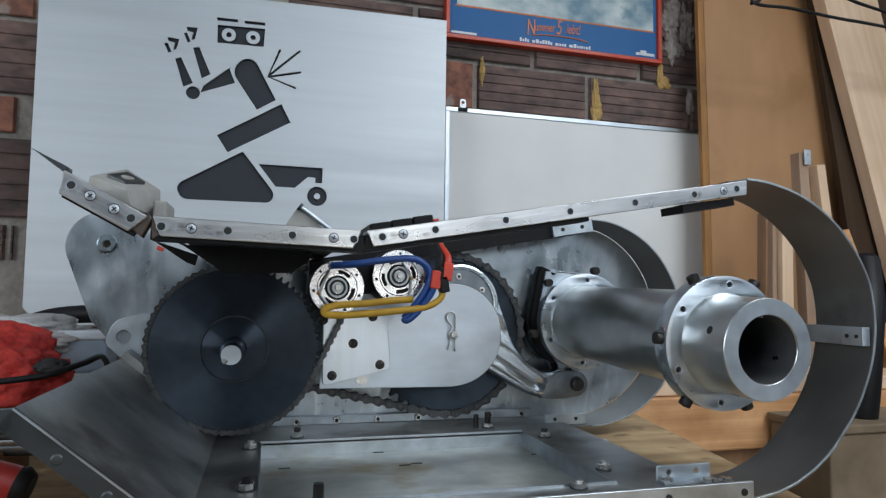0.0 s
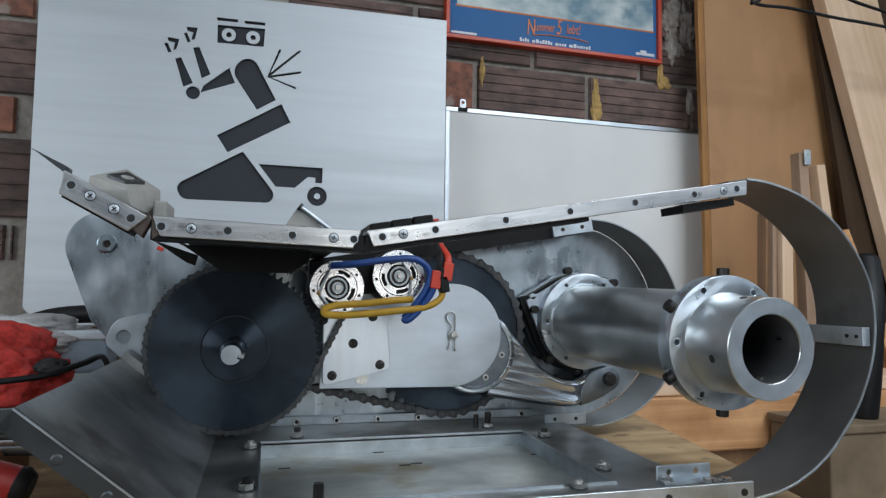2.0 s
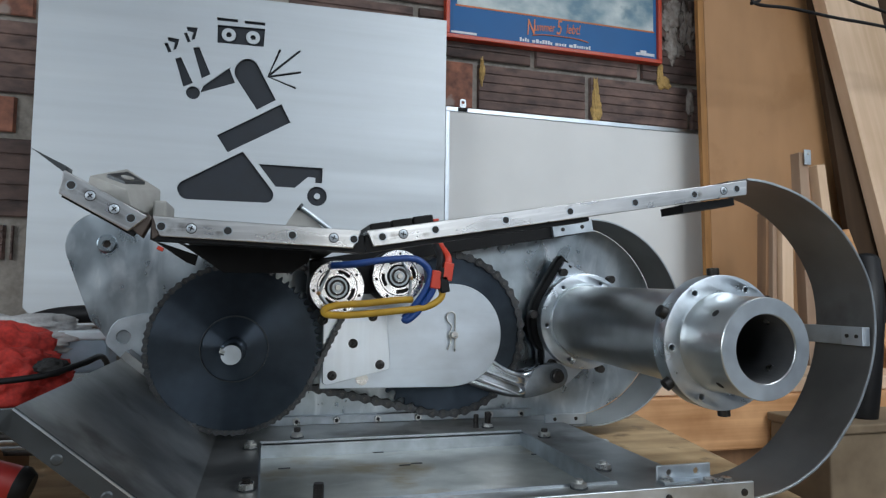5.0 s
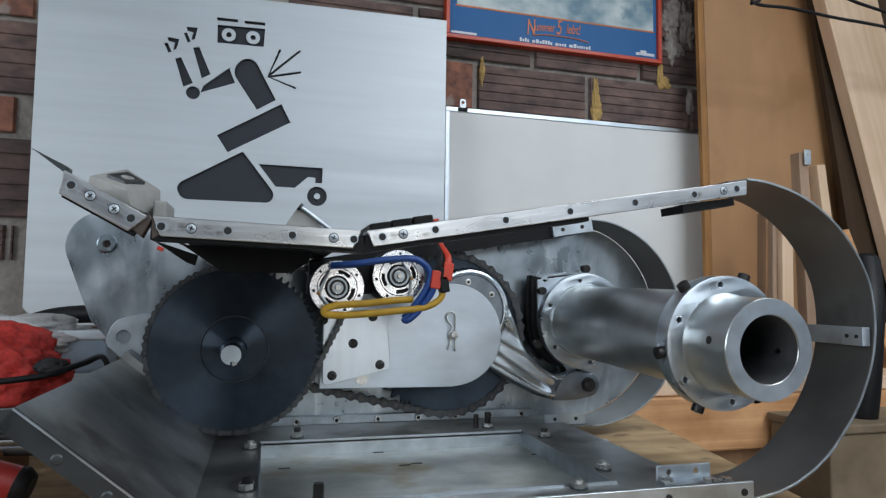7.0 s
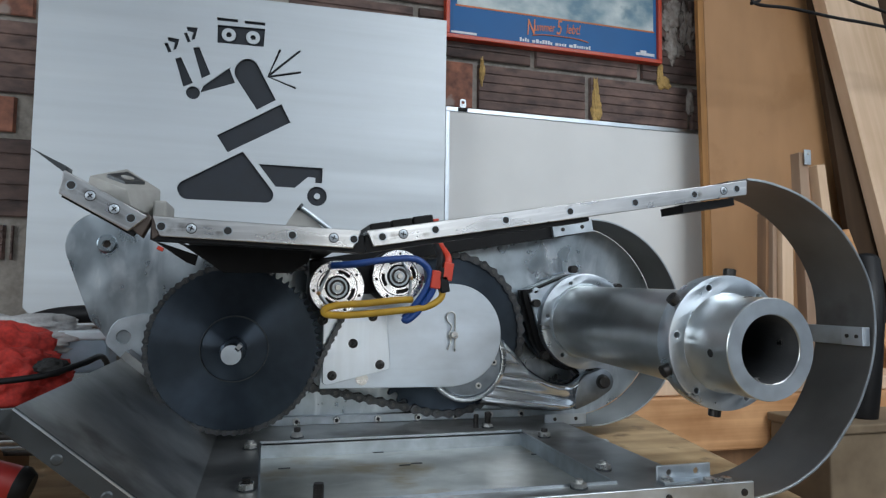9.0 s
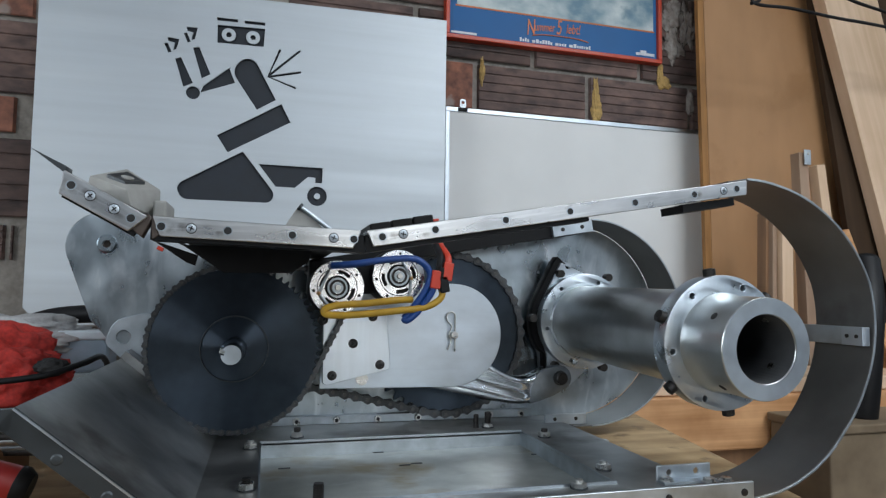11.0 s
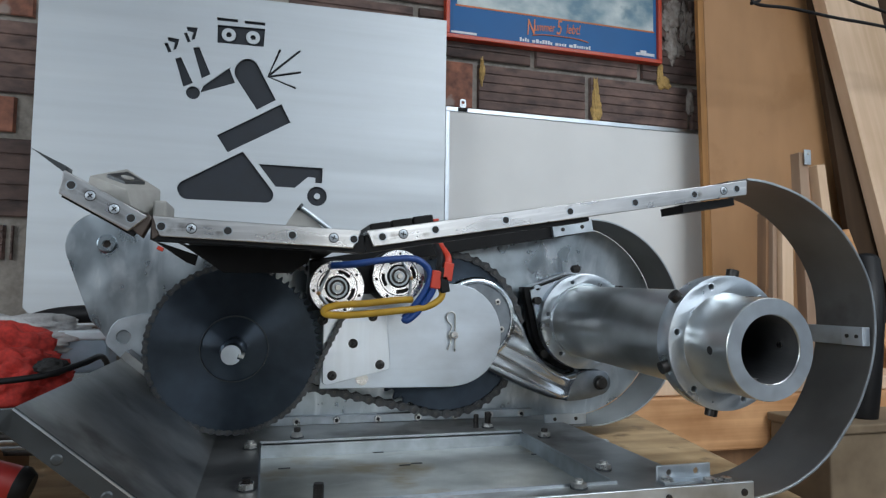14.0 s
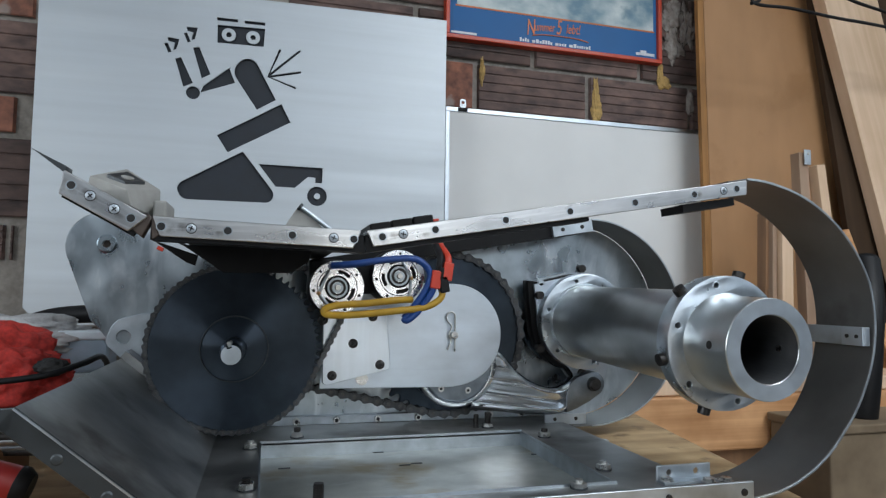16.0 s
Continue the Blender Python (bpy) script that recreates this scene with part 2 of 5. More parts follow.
def box_bm(x0, x1, y0, y1, z0, z1, bevel=0.0):
    bm = bmesh.new()
    bmesh.ops.create_cube(bm, size=1)
    for v in bm.verts:
        v.co = Vector(((x0 + x1) / 2 + v.co.x * (x1 - x0), (y0 + y1) / 2 + v.co.y * (y1 - y0), (z0 + z1) / 2 + v.co.z * (z1 - z0)))
    if bevel:
        bmesh.ops.bevel(bm, geom=bm.edges[:], offset=bevel, segments=2, affect="EDGES", profile=0.5)
    return bm


def lathe_bm(profile, cx=0.0, cz=0.0, seg=48, close=False):
    """A turned body about the y axis at (cx, cz); profile rows are (radius, y)."""
    bm = bmesh.new()
    rings = []
    for r, y in profile:
        if r < 1e-6:
            rings.append([bm.verts.new((cx, y, cz))])
        else:
            rings.append([bm.verts.new((cx + r * math.cos(2 * math.pi * i / seg), y, cz + r * math.sin(2 * math.pi * i / seg))) for i in range(seg)])
    pairs = list(zip(rings, rings[1:])) + ([(rings[-1], rings[0])] if close else [])
    for a, b in pairs:
        for i in range(seg):
            j = (i + 1) % seg
            f = [a[i % len(a)], a[j % len(a)], b[j % len(b)], b[i % len(b)]]
            f = [v for k, v in enumerate(f) if v not in f[:k]]
            if len(f) > 2:
                bm.faces.new(f)
    bmesh.ops.recalc_face_normals(bm, faces=bm.faces[:])
    return bm


def smooth(ob, angle=35):
    """Smooth shading, with edges sharper than the angle kept sharp."""
    me = ob.data
    bm = bmesh.new()
    bm.from_mesh(me)
    for f in bm.faces:
        f.smooth = True
    for e in bm.edges:
        if len(e.link_faces) == 2 and e.calc_face_angle(0) > radians(angle):
            e.smooth = False
    bm.to_mesh(me)
    bm.free()
    return ob


def circle(cx, cz, r, n=24, a0=0.0, a1=360.0):
    full = abs(a1 - a0) >= 360
    k = n if full else n - 1
    return [(cx + r * math.cos(radians(a0 + (a1 - a0) * i / k)), cz + r * math.sin(radians(a0 + (a1 - a0) * i / k))) for i in range(n)]


def flat_mesh(outline, holes, thick, bevel, res=0):
    cu = bpy.data.curves.new("outline", "CURVE")
    cu.dimensions, cu.fill_mode, cu.extrude = "2D", "BOTH", thick / 2 - bevel
    cu.bevel_depth, cu.bevel_resolution, cu.offset = bevel, res, -bevel
    for loop in (outline, *holes):
        sp = cu.splines.new("POLY")
        sp.points.add(len(loop) - 1)
        for p, (x, z) in zip(sp.points, loop):
            p.co = (x, z, 0, 1)
        sp.use_cyclic_u = True
    tmp = bpy.data.objects.new("outline", cu)
    me = bpy.data.meshes.new_from_object(tmp)
    bpy.data.objects.remove(tmp)
    bpy.data.curves.remove(cu)
    bm = bmesh.new()
    bm.from_mesh(me)
    bmesh.ops.remove_doubles(bm, verts=bm.verts[:], dist=1e-5)
    bm.to_mesh(me)
    bm.free()
    return me


def plate(name, outline, holes, y0, y1, mat, parent=None, label="", bevel=0.0008, res=0):
    """A flat plate in the xz plane from y0 to y1, with holes through it."""
    me = flat_mesh(outline, holes, y1 - y0, bevel, res)
    me.transform(Matrix.Translation((0, (y0 + y1) / 2, 0)) @ Matrix.Rotation(radians(90), 4, "X"))
    me.materials.clear()
    me.materials.append(mat)
    ob = new(name, me)
    if parent is not None:
        ob.parent = parent
    if label:
        ob["label"] = label
    return ob


def joined(*bms):
    out = bmesh.new()
    for b in bms:
        me = bpy.data.meshes.new("joint")
        b.to_mesh(me)
        b.free()
        out.from_mesh(me)
        bpy.data.meshes.remove(me)
    return out


def along(bm, m):
    bmesh.ops.transform(bm, matrix=m, verts=bm.verts[:])
    return bm


def tube_bm(points, r, seg=10):
    """A round cable through points, rounded by Catmull-Rom."""
    P = [Vector(p) for p in points]
    path = []
    for i in range(len(P) - 1):
        a, b, c, d = P[max(i - 1, 0)], P[i], P[i + 1], P[min(i + 2, len(P) - 1)]
        for k in range(8):
            t = k / 8
            path.append(0.5 * ((2 * b) + (c - a) * t + (2 * a - 5 * b + 4 * c - d) * t * t + (3 * b - a - 3 * c + d) * t ** 3))
    path.append(P[-1])
    bm = bmesh.new()
    rings, up = [], Vector((0.1, 1, 0.2)).normalized()
    for i, p in enumerate(path):
        d = (path[min(i + 1, len(path) - 1)] - path[max(i - 1, 0)]).normalized()
        u = d.cross(up).normalized()
        w = d.cross(u)
        rings.append([bm.verts.new(p + r * (math.cos(2 * math.pi * k / seg) * u + math.sin(2 * math.pi * k / seg) * w)) for k in range(seg)])
    for a, b in zip(rings, rings[1:]):
        for i in range(seg):
            bm.faces.new((a[i], a[(i + 1) % seg], b[(i + 1) % seg], b[i])).smooth = True
    bm.faces.new(rings[0])
    bm.faces.new(rings[-1])
    bmesh.ops.recalc_face_normals(bm, faces=bm.faces[:])
    return bm


def hex_bm(r, h):
    """A hexagon nut or head standing on z = 0."""
    bm = bmesh.new()
    bmesh.ops.create_cone(bm, cap_ends=True, segments=6, radius1=r, radius2=r, depth=h)
    bmesh.ops.bevel(bm, geom=[e for e in bm.edges if abs(e.verts[0].co.z - e.verts[1].co.z) < 1e-6], offset=r * 0.1, segments=1, affect="EDGES")
    return along(bm, Matrix.Translation((0, 0, h / 2)))


def rod_bm(r, z0, z1, seg=14):
    bm = bmesh.new()
    bmesh.ops.create_cone(bm, cap_ends=True, segments=seg, radius1=r, radius2=r, depth=z1 - z0)
    return along(bm, Matrix.Translation((0, 0, (z0 + z1) / 2)))


def to_front(bm, x, y, z):
    """Turns a body standing on z = 0 so that it stands out of a wall towards -y."""
    return along(bm, Matrix.Translation((x, y, z)) @ Matrix.Rotation(radians(90), 4, "X"))
# ---- the room ----
WALL_Y = 1.66
floor = tagged(part("floor", box_bm(-2.4, 2.8, -2.7, 1.9, -0.1, 0.0), CONC), "grey concrete workshop floor", "floor", kind="structure")
ceiling = tagged(part("ceiling", box_bm(-2.4, 2.8, -2.7, 1.9, 2.8, 2.9), PAINTW), "white painted workshop ceiling", "ceiling", kind="structure")
wall_north = tagged(part("wall_north", box_bm(-2.4, 2.8, WALL_Y - 0.012, 1.9, 0, 2.8), MORTAR), "dark scored brick wall with pale mortar joints", "wall", kind="structure")
tagged(part("wall_east", box_bm(2.6, 2.8, -2.7, WALL_Y - 0.012, 0, 2.8), PAINTW), "plain painted side wall", "wall", kind="structure")


def wall_with_openings(name, axis, c, a0, a1, openings):
    """A wall of 0.2 m with openings (from, to, sill, head) in order along it; axis: the way that it faces."""
    def b(u0, u1, h0, h1):
        return box_bm(u0, u1, c - 0.2, c, h0, h1) if axis == "y" else box_bm(c - 0.2, c, u0, u1, h0, h1)
    pieces, u = [], a0
    for w0, w1, z0, z1 in openings:
        pieces += [b(u, w0, 0, 2.8), b(w0, w1, 0, z0), b(w0, w1, z1, 2.8)]
        u = w1
    return tagged(part(name, joined(*pieces, b(u, a1, 0, 2.8)), PAINTW), "unseen painted wall with openings for the window lamps", "wall", kind="structure")


# second opening added only for the lamp of the sprocket sheen
wall_with_openings("wall_south", "y", -2.5, -2.4, 2.6, [(0.38, 0.86, 0.12, 2.45), (1.00, 1.80, 1.62, 2.42)])
wall_with_openings("wall_west", "x", -2.2, -2.5, WALL_Y - 0.012, [(-1.45, 0.05, 1.05, 2.35)])

# unseen dark panels, added behind the camera to give the metal contrast
for n, b, h in (("wainscot_south", (-2.2, 0.375, -2.5, -2.47), 1.6), ("wainscot_south", (0.865, 2.6, -2.5, -2.47), 1.6), ("wainscot_west", (-2.2, -2.17, -2.47, 1.64), 1.04), ("wainscot_east", (2.57, 2.6, -2.47, 1.64), 1.5)):
    tagged(part(n, box_bm(b[0], b[1], b[2], b[3], 0.0, h), PAINTD), "unseen dark panel added to darken the metal's reflections", "wall panel", kind="structure")

# ---- bench ----
BZ = 0.90
bench = thing("workbench", (0, 0.7, 0), "rough plywood workbench top on timber legs", "workbench")
top = box_bm(-0.9, 0.574, 0.30, 1.045, BZ - 0.03, BZ, 0.002)
for v in top.verts:
    if v.co.x > 0:
        v.co.x += 0.538 + 0.2015 * (v.co.y - 0.563) - 0.574
seat(part("benchtop", top, BENCH, bench))
for lx in (-0.85, 0.43):
    for ly in (0.36, 0.99):
        seat(part("leg", box_bm(lx - 0.035, lx + 0.035, ly - 0.035, ly + 0.035, 0, BZ - 0.03, 0.003), PINED, bench))

# ---- brushed sheet with cut-out shapes ----
SY = 1.50
sheet = thing("metal_sheet", (-0.03, SY, 1.03), "large brushed aluminium sheet with dark cut-out machine shapes", "metal sheet")


def bar(cx, cz, length, width, angle):
    c, s = math.cos(radians(angle)), math.sin(radians(angle))
    return [(cx + c * u * length / 2 - s * v * width / 2, cz + s * u * length / 2 + c * v * width / 2) for u, v in ((-1, -1), (1, -1), (1, 1), (-1, 1))]


def rounded(points, radii, n=6):
    """A polygon with each corner rounded by its radius."""
    out = []
    for i, p in enumerate(points):
        a, b = Vector(points[i - 1]) - Vector(p), Vector(points[(i + 1) % len(points)]) - Vector(p)
        r = radii[i] if isinstance(radii, (list, tuple)) else radii
        if r <= 0:
            out.append(p)
            continue
        la, lb = a.length, b.length
        a, b = a / la, b / lb
        half = a.angle(b) / 2
        d = min(r / math.tan(half), 0.49 * la, 0.49 * lb)
        r = d * math.tan(half)
        c = Vector(p) + (a + b).normalized() * (r / math.sin(half))
        s, e = Vector(p) + a * d - c, Vector(p) + b * d - c
        turn = s.angle_signed(e)
        for k in range(n + 1):
            v = s.copy()
            v.rotate(Matrix.Rotation(-turn * k / n, 2))
            out.append((c.x + v.x, c.y + v.y))
    return out


def star(cx, cz, w, rays):
    """Thin rays spreading from one point, as one outline."""
    out = [(cx, cz)]
    for i, (a, length) in enumerate(rays):
        c, q = math.cos(radians(a)), math.sin(radians(a))
        out += [(cx + c * length - q * w / 2, cz + q * length + c * w / 2), (cx + c * length + q * w / 2, cz + q * length - c * w / 2)]
        if i + 1 < len(rays):
            mid, gap = radians((a + rays[i + 1][0]) / 2), radians((a - rays[i + 1][0]) / 2)
            out.append((cx + math.cos(mid) * w / 2 / math.sin(gap), cz + math.sin(mid) * w / 2 / math.sin(gap)))
    return out


torso = rounded([(-0.094, 1.606), (-0.049, 1.648), (0.008, 1.544), (-0.033, 1.517)], [0.030, 0.030, 0, 0])
cuts = [
    bar(-0.104, 1.7195, 0.045, 0.007, 1), bar(-0.044, 1.7195, 0.045, 0.007, 1),
    [(-0.125, 1.705), (-0.021, 1.709), (-0.023, 1.666), (-0.124, 1.664)],
    bar(-0.227, 1.640, 0.022, 0.007, -66), [(-0.229, 1.664), (-0.204, 1.662), (-0.210, 1.638), (-0.216, 1.636), (-0.213, 1.653), (-0.227, 1.655)],
    bar(-0.188, 1.668, 0.022, 0.007, -66), [(-0.190, 1.692), (-0.167, 1.693), (-0.172, 1.666), (-0.179, 1.663), (-0.176, 1.681), (-0.188, 1.683)],
    [(-0.211, 1.617), (-0.199, 1.621), (-0.172, 1.565), (-0.192, 1.555)],
    [(-0.175, 1.646), (-0.162, 1.649), (-0.136, 1.589), (-0.154, 1.578)],
    circle(-0.171, 1.543, 0.0145), [(-0.157, 1.544), (-0.150, 1.562), (-0.096, 1.609), (-0.082, 1.574)],
    torso,
    star(-0.013, 1.596, 0.005, ((68, 0.073), (44, 0.101), (14, 0.078), (-17, 0.068))),
    [(-0.117, 1.451), (0.021, 1.535), (0.043, 1.494), (-0.093, 1.414)],
    rounded([(-0.200, 1.334), (-0.060, 1.418), (0.012, 1.326), (0.004, 1.304), (-0.186, 1.303)], [0.022, 0.004, 0.02, 0.02, 0.02]),
    [(-0.025, 1.392), (0.119, 1.392), (0.119, 1.356), (0.103, 1.356), (0.103, 1.368), (0.086, 1.369), (0.057, 1.342), (0.014, 1.342)],
    circle(0.108, 1.325, 0.0225),
]
seat(plate("sheet_panel", [(-0.4845, 1.768), (-0.480, 1.062), (-0.449, 1.027), (0.415, 1.020), (0.415, 1.786)], cuts, SY - 0.002, SY + 0.002, SHEET, sheet, bevel=0.0004))
seat(part("backing", box_bm(-0.27, 0.17, SY + 0.006, SY + 0.011, 1.27, 1.75), DARKCUT, sheet, "dark backing seen through the cut-outs"))
for ex, ez, er, ir in ((-0.100, 1.685, 0.0155, 0.006), (-0.047, 1.685, 0.0155, 0.006), (0.108, 1.325, 0.0, 0.007)):
    if er:
        seat(plate("eye_ring", circle(ex, ez, er), [circle(ex, ez, ir)], SY - 0.002, SY + 0.002, SHEET, sheet, bevel=0.0003))
    else:
        seat(part("wheel_centre", lathe_bm([(0, SY - 0.002), (ir, SY - 0.002), (ir, SY + 0.002)], ex, ez, 20), SHEET, sheet))
# what holds the sheet up behind the bench
shelf = thing("low_shelf", (-0.1, 1.5, 0), "dark painted shelf behind the bench", "shelf")
seat(part("shelf_board", box_bm(-1.2, 0.55, 1.30, 1.60, 0.99, 1.018, 0.002), PINED, shelf))
seat(part("shelf_side", box_bm(-1.2, -1.16, 1.30, 1.60, 0, 0.99), PINED, shelf))
seat(part("shelf_side", box_bm(0.51, 0.55, 1.30, 1.60, 0, 0.99), PINED, shelf))

# ---- whiteboard ----
WY = 1.615
wb = thing("whiteboard", (0.84, WY, 1.05), "white enamel whiteboard with a thin aluminium frame", "whiteboard")
seat(part("writing_surface", box_bm(0.458, 1.336, WY - 0.004, WY + 0.008, 1.062, 1.590), WHITEB, wb))
for n, b in (("frame_top", (0.446, 1.348, 1.590, 1.602)), ("frame_bottom", (0.446, 1.348, 1.050, 1.062)), ("frame_side", (0.446, 0.458, 1.062, 1.590)), ("frame_side", (1.336, 1.348, 1.062, 1.590))):
    seat(part(n, box_bm(b[0], b[1], WY - 0.008, WY + 0.010, b[2], b[3], 0.001), ALU, wb))
seat(plate("hanger", rounded([(0.484, 1.600), (0.502, 1.600), (0.502, 1.625), (0.484, 1.625)], 0.006), [circle(0.493, 1.615, 0.004, 12)], WY - 0.011, WY - 0.009, ALU_DULL, wb))
seat(part("corner_clip", box_bm(0.480, 0.506, WY - 0.012, WY - 0.0085, 1.591, 1.601, 0.001), BLACKP, wb))

# ---- framed poster ----
PY = 1.625
poster = thing("framed_poster", (0.78, PY, 1.79), "blue film poster with orange title in a red frame", "poster")
seat(part("print", box_bm(0.456, 1.100, PY - 0.002, PY + 0.010, 1.806, 2.26), POSTB, poster))
seat(part("picture_area", box_bm(0.478, 1.088, PY - 0.0045, PY - 0.0022, 1.893, 2.24), POSTP, poster, "faded landscape picture"))
seat(part("picture_border", box_bm(0.474, 1.092, PY - 0.0035, PY - 0.0021, 1.889, 1.893), POSTO, poster))
for n, b in (("frame_bottom", (0.444, 1.112, 1.794, 1.806)), ("frame_top", (0.444, 1.112, 2.26, 2.272)), ("frame_side", (0.444, 0.456, 1.806, 2.26)), ("frame_side", (1.100, 1.112, 1.806, 2.26))):
    seat(part(n, box_bm(b[0], b[1], PY - 0.014, PY + 0.012, b[2], b[3], 0.002), POSTR, poster, "red frame moulding"))


def lettering(body, x, z, size, y, mat, parent, shear=0.0, turn=0.0, narrow=1.0):
    cu = bpy.data.curves.new("lettering", "FONT")
    cu.body, cu.size, cu.shear, cu.extrude, cu.offset = body, size, shear, 0.0004, 0.0
    tmp = bpy.data.objects.new("lettering", cu)
    me = bpy.data.meshes.new_from_object(tmp)
    bpy.data.objects.remove(tmp)
    me.transform(Matrix.Translation((x, y, z)) @ Matrix.Rotation(radians(-turn), 4, "Y") @ Matrix.Rotation(radians(90), 4, "X") @ Matrix.Diagonal((narrow, 1, 1, 1)))
    me.materials.clear()
    me.materials.append(mat)
    ob = new("title", me)
    ob.parent = parent
    return seat(ob)


lettering("N", 0.682, 1.833, 0.066, PY - 0.0042, POSTO, poster, 0.25, 5, 0.52)
lettering("ummer", 0.705, 1.847, 0.036, PY - 0.0042, POSTO, poster, 0.3, 4, 0.60)
lettering("5", 0.772, 1.845, 0.060, PY - 0.0042, POSTO, poster, 0.3, 4, 0.60)
lettering("lebt!", 0.803, 1.851, 0.040, PY - 0.0042, POSTO, poster, 0.3, 3, 0.62)
seat(part("title_underline", tube_bm([(0.700, PY - 0.0042, 1.833), (0.735, PY - 0.0042, 1.8385), (0.79, PY - 0.0042, 1.8400), (0.84, PY - 0.0042, 1.8385), (0.874, PY - 0.0042, 1.8330)], 0.0014, 6), POSTO, poster))
x = 0.662
for i, w in enumerate((0.007, 0.006, 0.006, 0.006, 0.010, 0.010, 0.007, 0.008, 0.007, 0.006, 0.007, 0.011, 0.007, 0.006, 0.007, 0.012, 0.010, 0.006, 0.005, 0.006, 0.005, 0.009, 0.006)):
    h = 0.0105 if i in (0, 2, 5, 7, 8, 9, 16, 22) else 0.0072
    seat(part("subtitle_bar", box_bm(x, x + w - 0.0013, PY - 0.0036, PY - 0.0024, 1.8125, 1.8125 + h), POSTW, poster, "unreadable white subtitle"))
    x += w + (0.0085 if i in (3, 10, 14) else 0.0013)
seat(part("credit_bar", box_bm(0.462, 0.535, PY - 0.0036, PY - 0.0024, 1.812, 1.818), POSTW, poster))
seat(part("logo_bar", box_bm(1.030, 1.092, PY - 0.0036, PY - 0.0024, 1.816, 1.824), POSTW, poster))
seat(part("logo_bar", box_bm(1.045, 1.065, PY - 0.0036, PY - 0.0024, 1.824, 1.831), POSTW, poster))

# ---- boards and timber leaning against the wall ----


def board(name, foot, head, width, thick, mat, label):
    """A straight board that stands on the floor or shelf and leans; its face looks at the room."""
    f, h = Vector(foot), Vector(head)
    z = (h - f).normalized()
    xax = Vector((1, 0, 0))
    xax = (xax - z * xax.dot(z)).normalized()
    m = Matrix.Translation(f) @ Matrix((xax, z.cross(xax), z)).transposed().to_4x4()
    ob = part(name, box_bm(-width / 2, width / 2, 0, thick, 0, (h - f).length, 0.0015), mat)
    ob.matrix_world = m
    return tagged(ob, label, "board" if mat is not PINE else "timber")


ply = board("plywood_panel", (1.417, 1.46, 0.0), (1.429, 1.54, 2.35), 0.47, 0.018, PLY, "tall plywood panel leaning on the brick wall")
edge = part("front_edge", box_bm(-0.2550, -0.2355, 0.001, 0.016, 0.0, 2.34, 0.001), PLYE, ply, "orange-brown sawn edge")
board("timber_plank", (2.115, 1.36, 0.0), (1.572, 1.44, 2.2), 0.20, 0.038, PINE, "pale pine plank leaning at a slant")
board("dark_board", (1.91, 1.40, 0.0), (1.655, 1.50, 2.3), 0.30, 0.02, PINEK, "dark brown board behind the planks, plank shadow in its colour")
board("timber_batten", (1.205, 1.275, 0.0), (1.2515, 1.30, 1.300), 0.033, 0.03, PINE, "short pale pine batten standing upright")
board("timber_batten", (1.166, 1.290, 0.0), (1.2280, 1.315, 1.300), 0.013, 0.03, PINEG, "narrow grey batten beside the pale one, darkened for shade")
board("timber_batten", (1.168, 1.305, 0.0), (1.2290, 1.33, 1.320), 0.030, 0.03, PINED, "dark brown batten behind the pale ones")
board("timber_batten", (1.385, 1.33, 0.0), (1.3660, 1.36, 1.492), 0.030, 0.03, PINEG, "grey batten with a steel end clip, darkened for shade")
board("timber_batten", (1.565, 1.32, 0.0), (1.4020, 1.34, 1.458), 0.028, 0.03, PINE, "thin pale batten among the offcuts")
board("timber_batten", (1.950, 1.24, 0.0), (1.386, 1.26, 1.274), 0.030, 0.035, PINEX, "pale pine offcut leaning at a slant")
clip = thing("steel_clip", (1.372, 1.355, 1.478), "small steel clip on a batten end", "clip")
seat(part("clip_plate", box_bm(1.361, 1.3815, 1.351, 1.3545, 1.458, 1.4985, 0.001), ALU_DULL, clip))
seat(part("clip_screw", lathe_bm([(0, 1.3490), (0.0035, 1.3495), (0.004, 1.351)], 1.373, 1.487, 14), ZINC, clip))

# timber stacked beyond the bench
beam = thing("timber_stack", (0.85, 1.1, 0), "stack of knotty pine planks beyond the bench", "timber")
seat(part("plank", box_bm(0.585, 1.42, 1.05, 1.25, 0.812, 0.915, 0.004), PINEX, beam))
seat(part("plank", box_bm(0.60, 1.40, 1.062, 1.25, 0.916, 0.945, 0.003), PINE, beam, "paler plank on top"))
seat(part("plank", box_bm(0.585, 1.42, 1.07, 1.25, 0.74, 0.811, 0.004), PINED, beam, "dark lower plank"))
seat(part("trestle", box_bm(0.62, 1.30, 1.09, 1.22, 0.0, 0.739), PINED, beam))

# ---- the machine: fixed parts ----
Z0 = 0.921
AX, AZ = 0.4542, 1.0649       # turning axle
OX, OZ = 0.2475, 1.0464       # crank sprocket
LX, LZ = -0.0339, 1.0316       # jackshaft sprocket
machine = thing("track_drive_base", (0.2, 0.7, BZ), "unfinished metal track base with chain drive and turning axle tube", "machine base")


def mpart(name, bm, mat, label="", parent=None):
    return seat(part(name, bm, mat, parent or machine, label))


def mplate(name, outline, holes, y0, y1, mat, label="", parent=None, bevel=0.0008):
    return seat(plate(name, outline, holes, y0, y1, mat, parent or machine, label, bevel))


def flat(name, outline, holes, z0, z1, mat, label="", bevel=0.0005):
    """A horizontal plate in the xy plane."""
    me = flat_mesh(outline, holes, z1 - z0, bevel)
    me.transform(Matrix.Translation((0, 0, (z0 + z1) / 2)))
    me.materials.clear()
    me.materials.append(mat)
    ob = new(name, me)
    ob.parent = machine
    if label:
        ob["label"] = label
    return seat(ob)


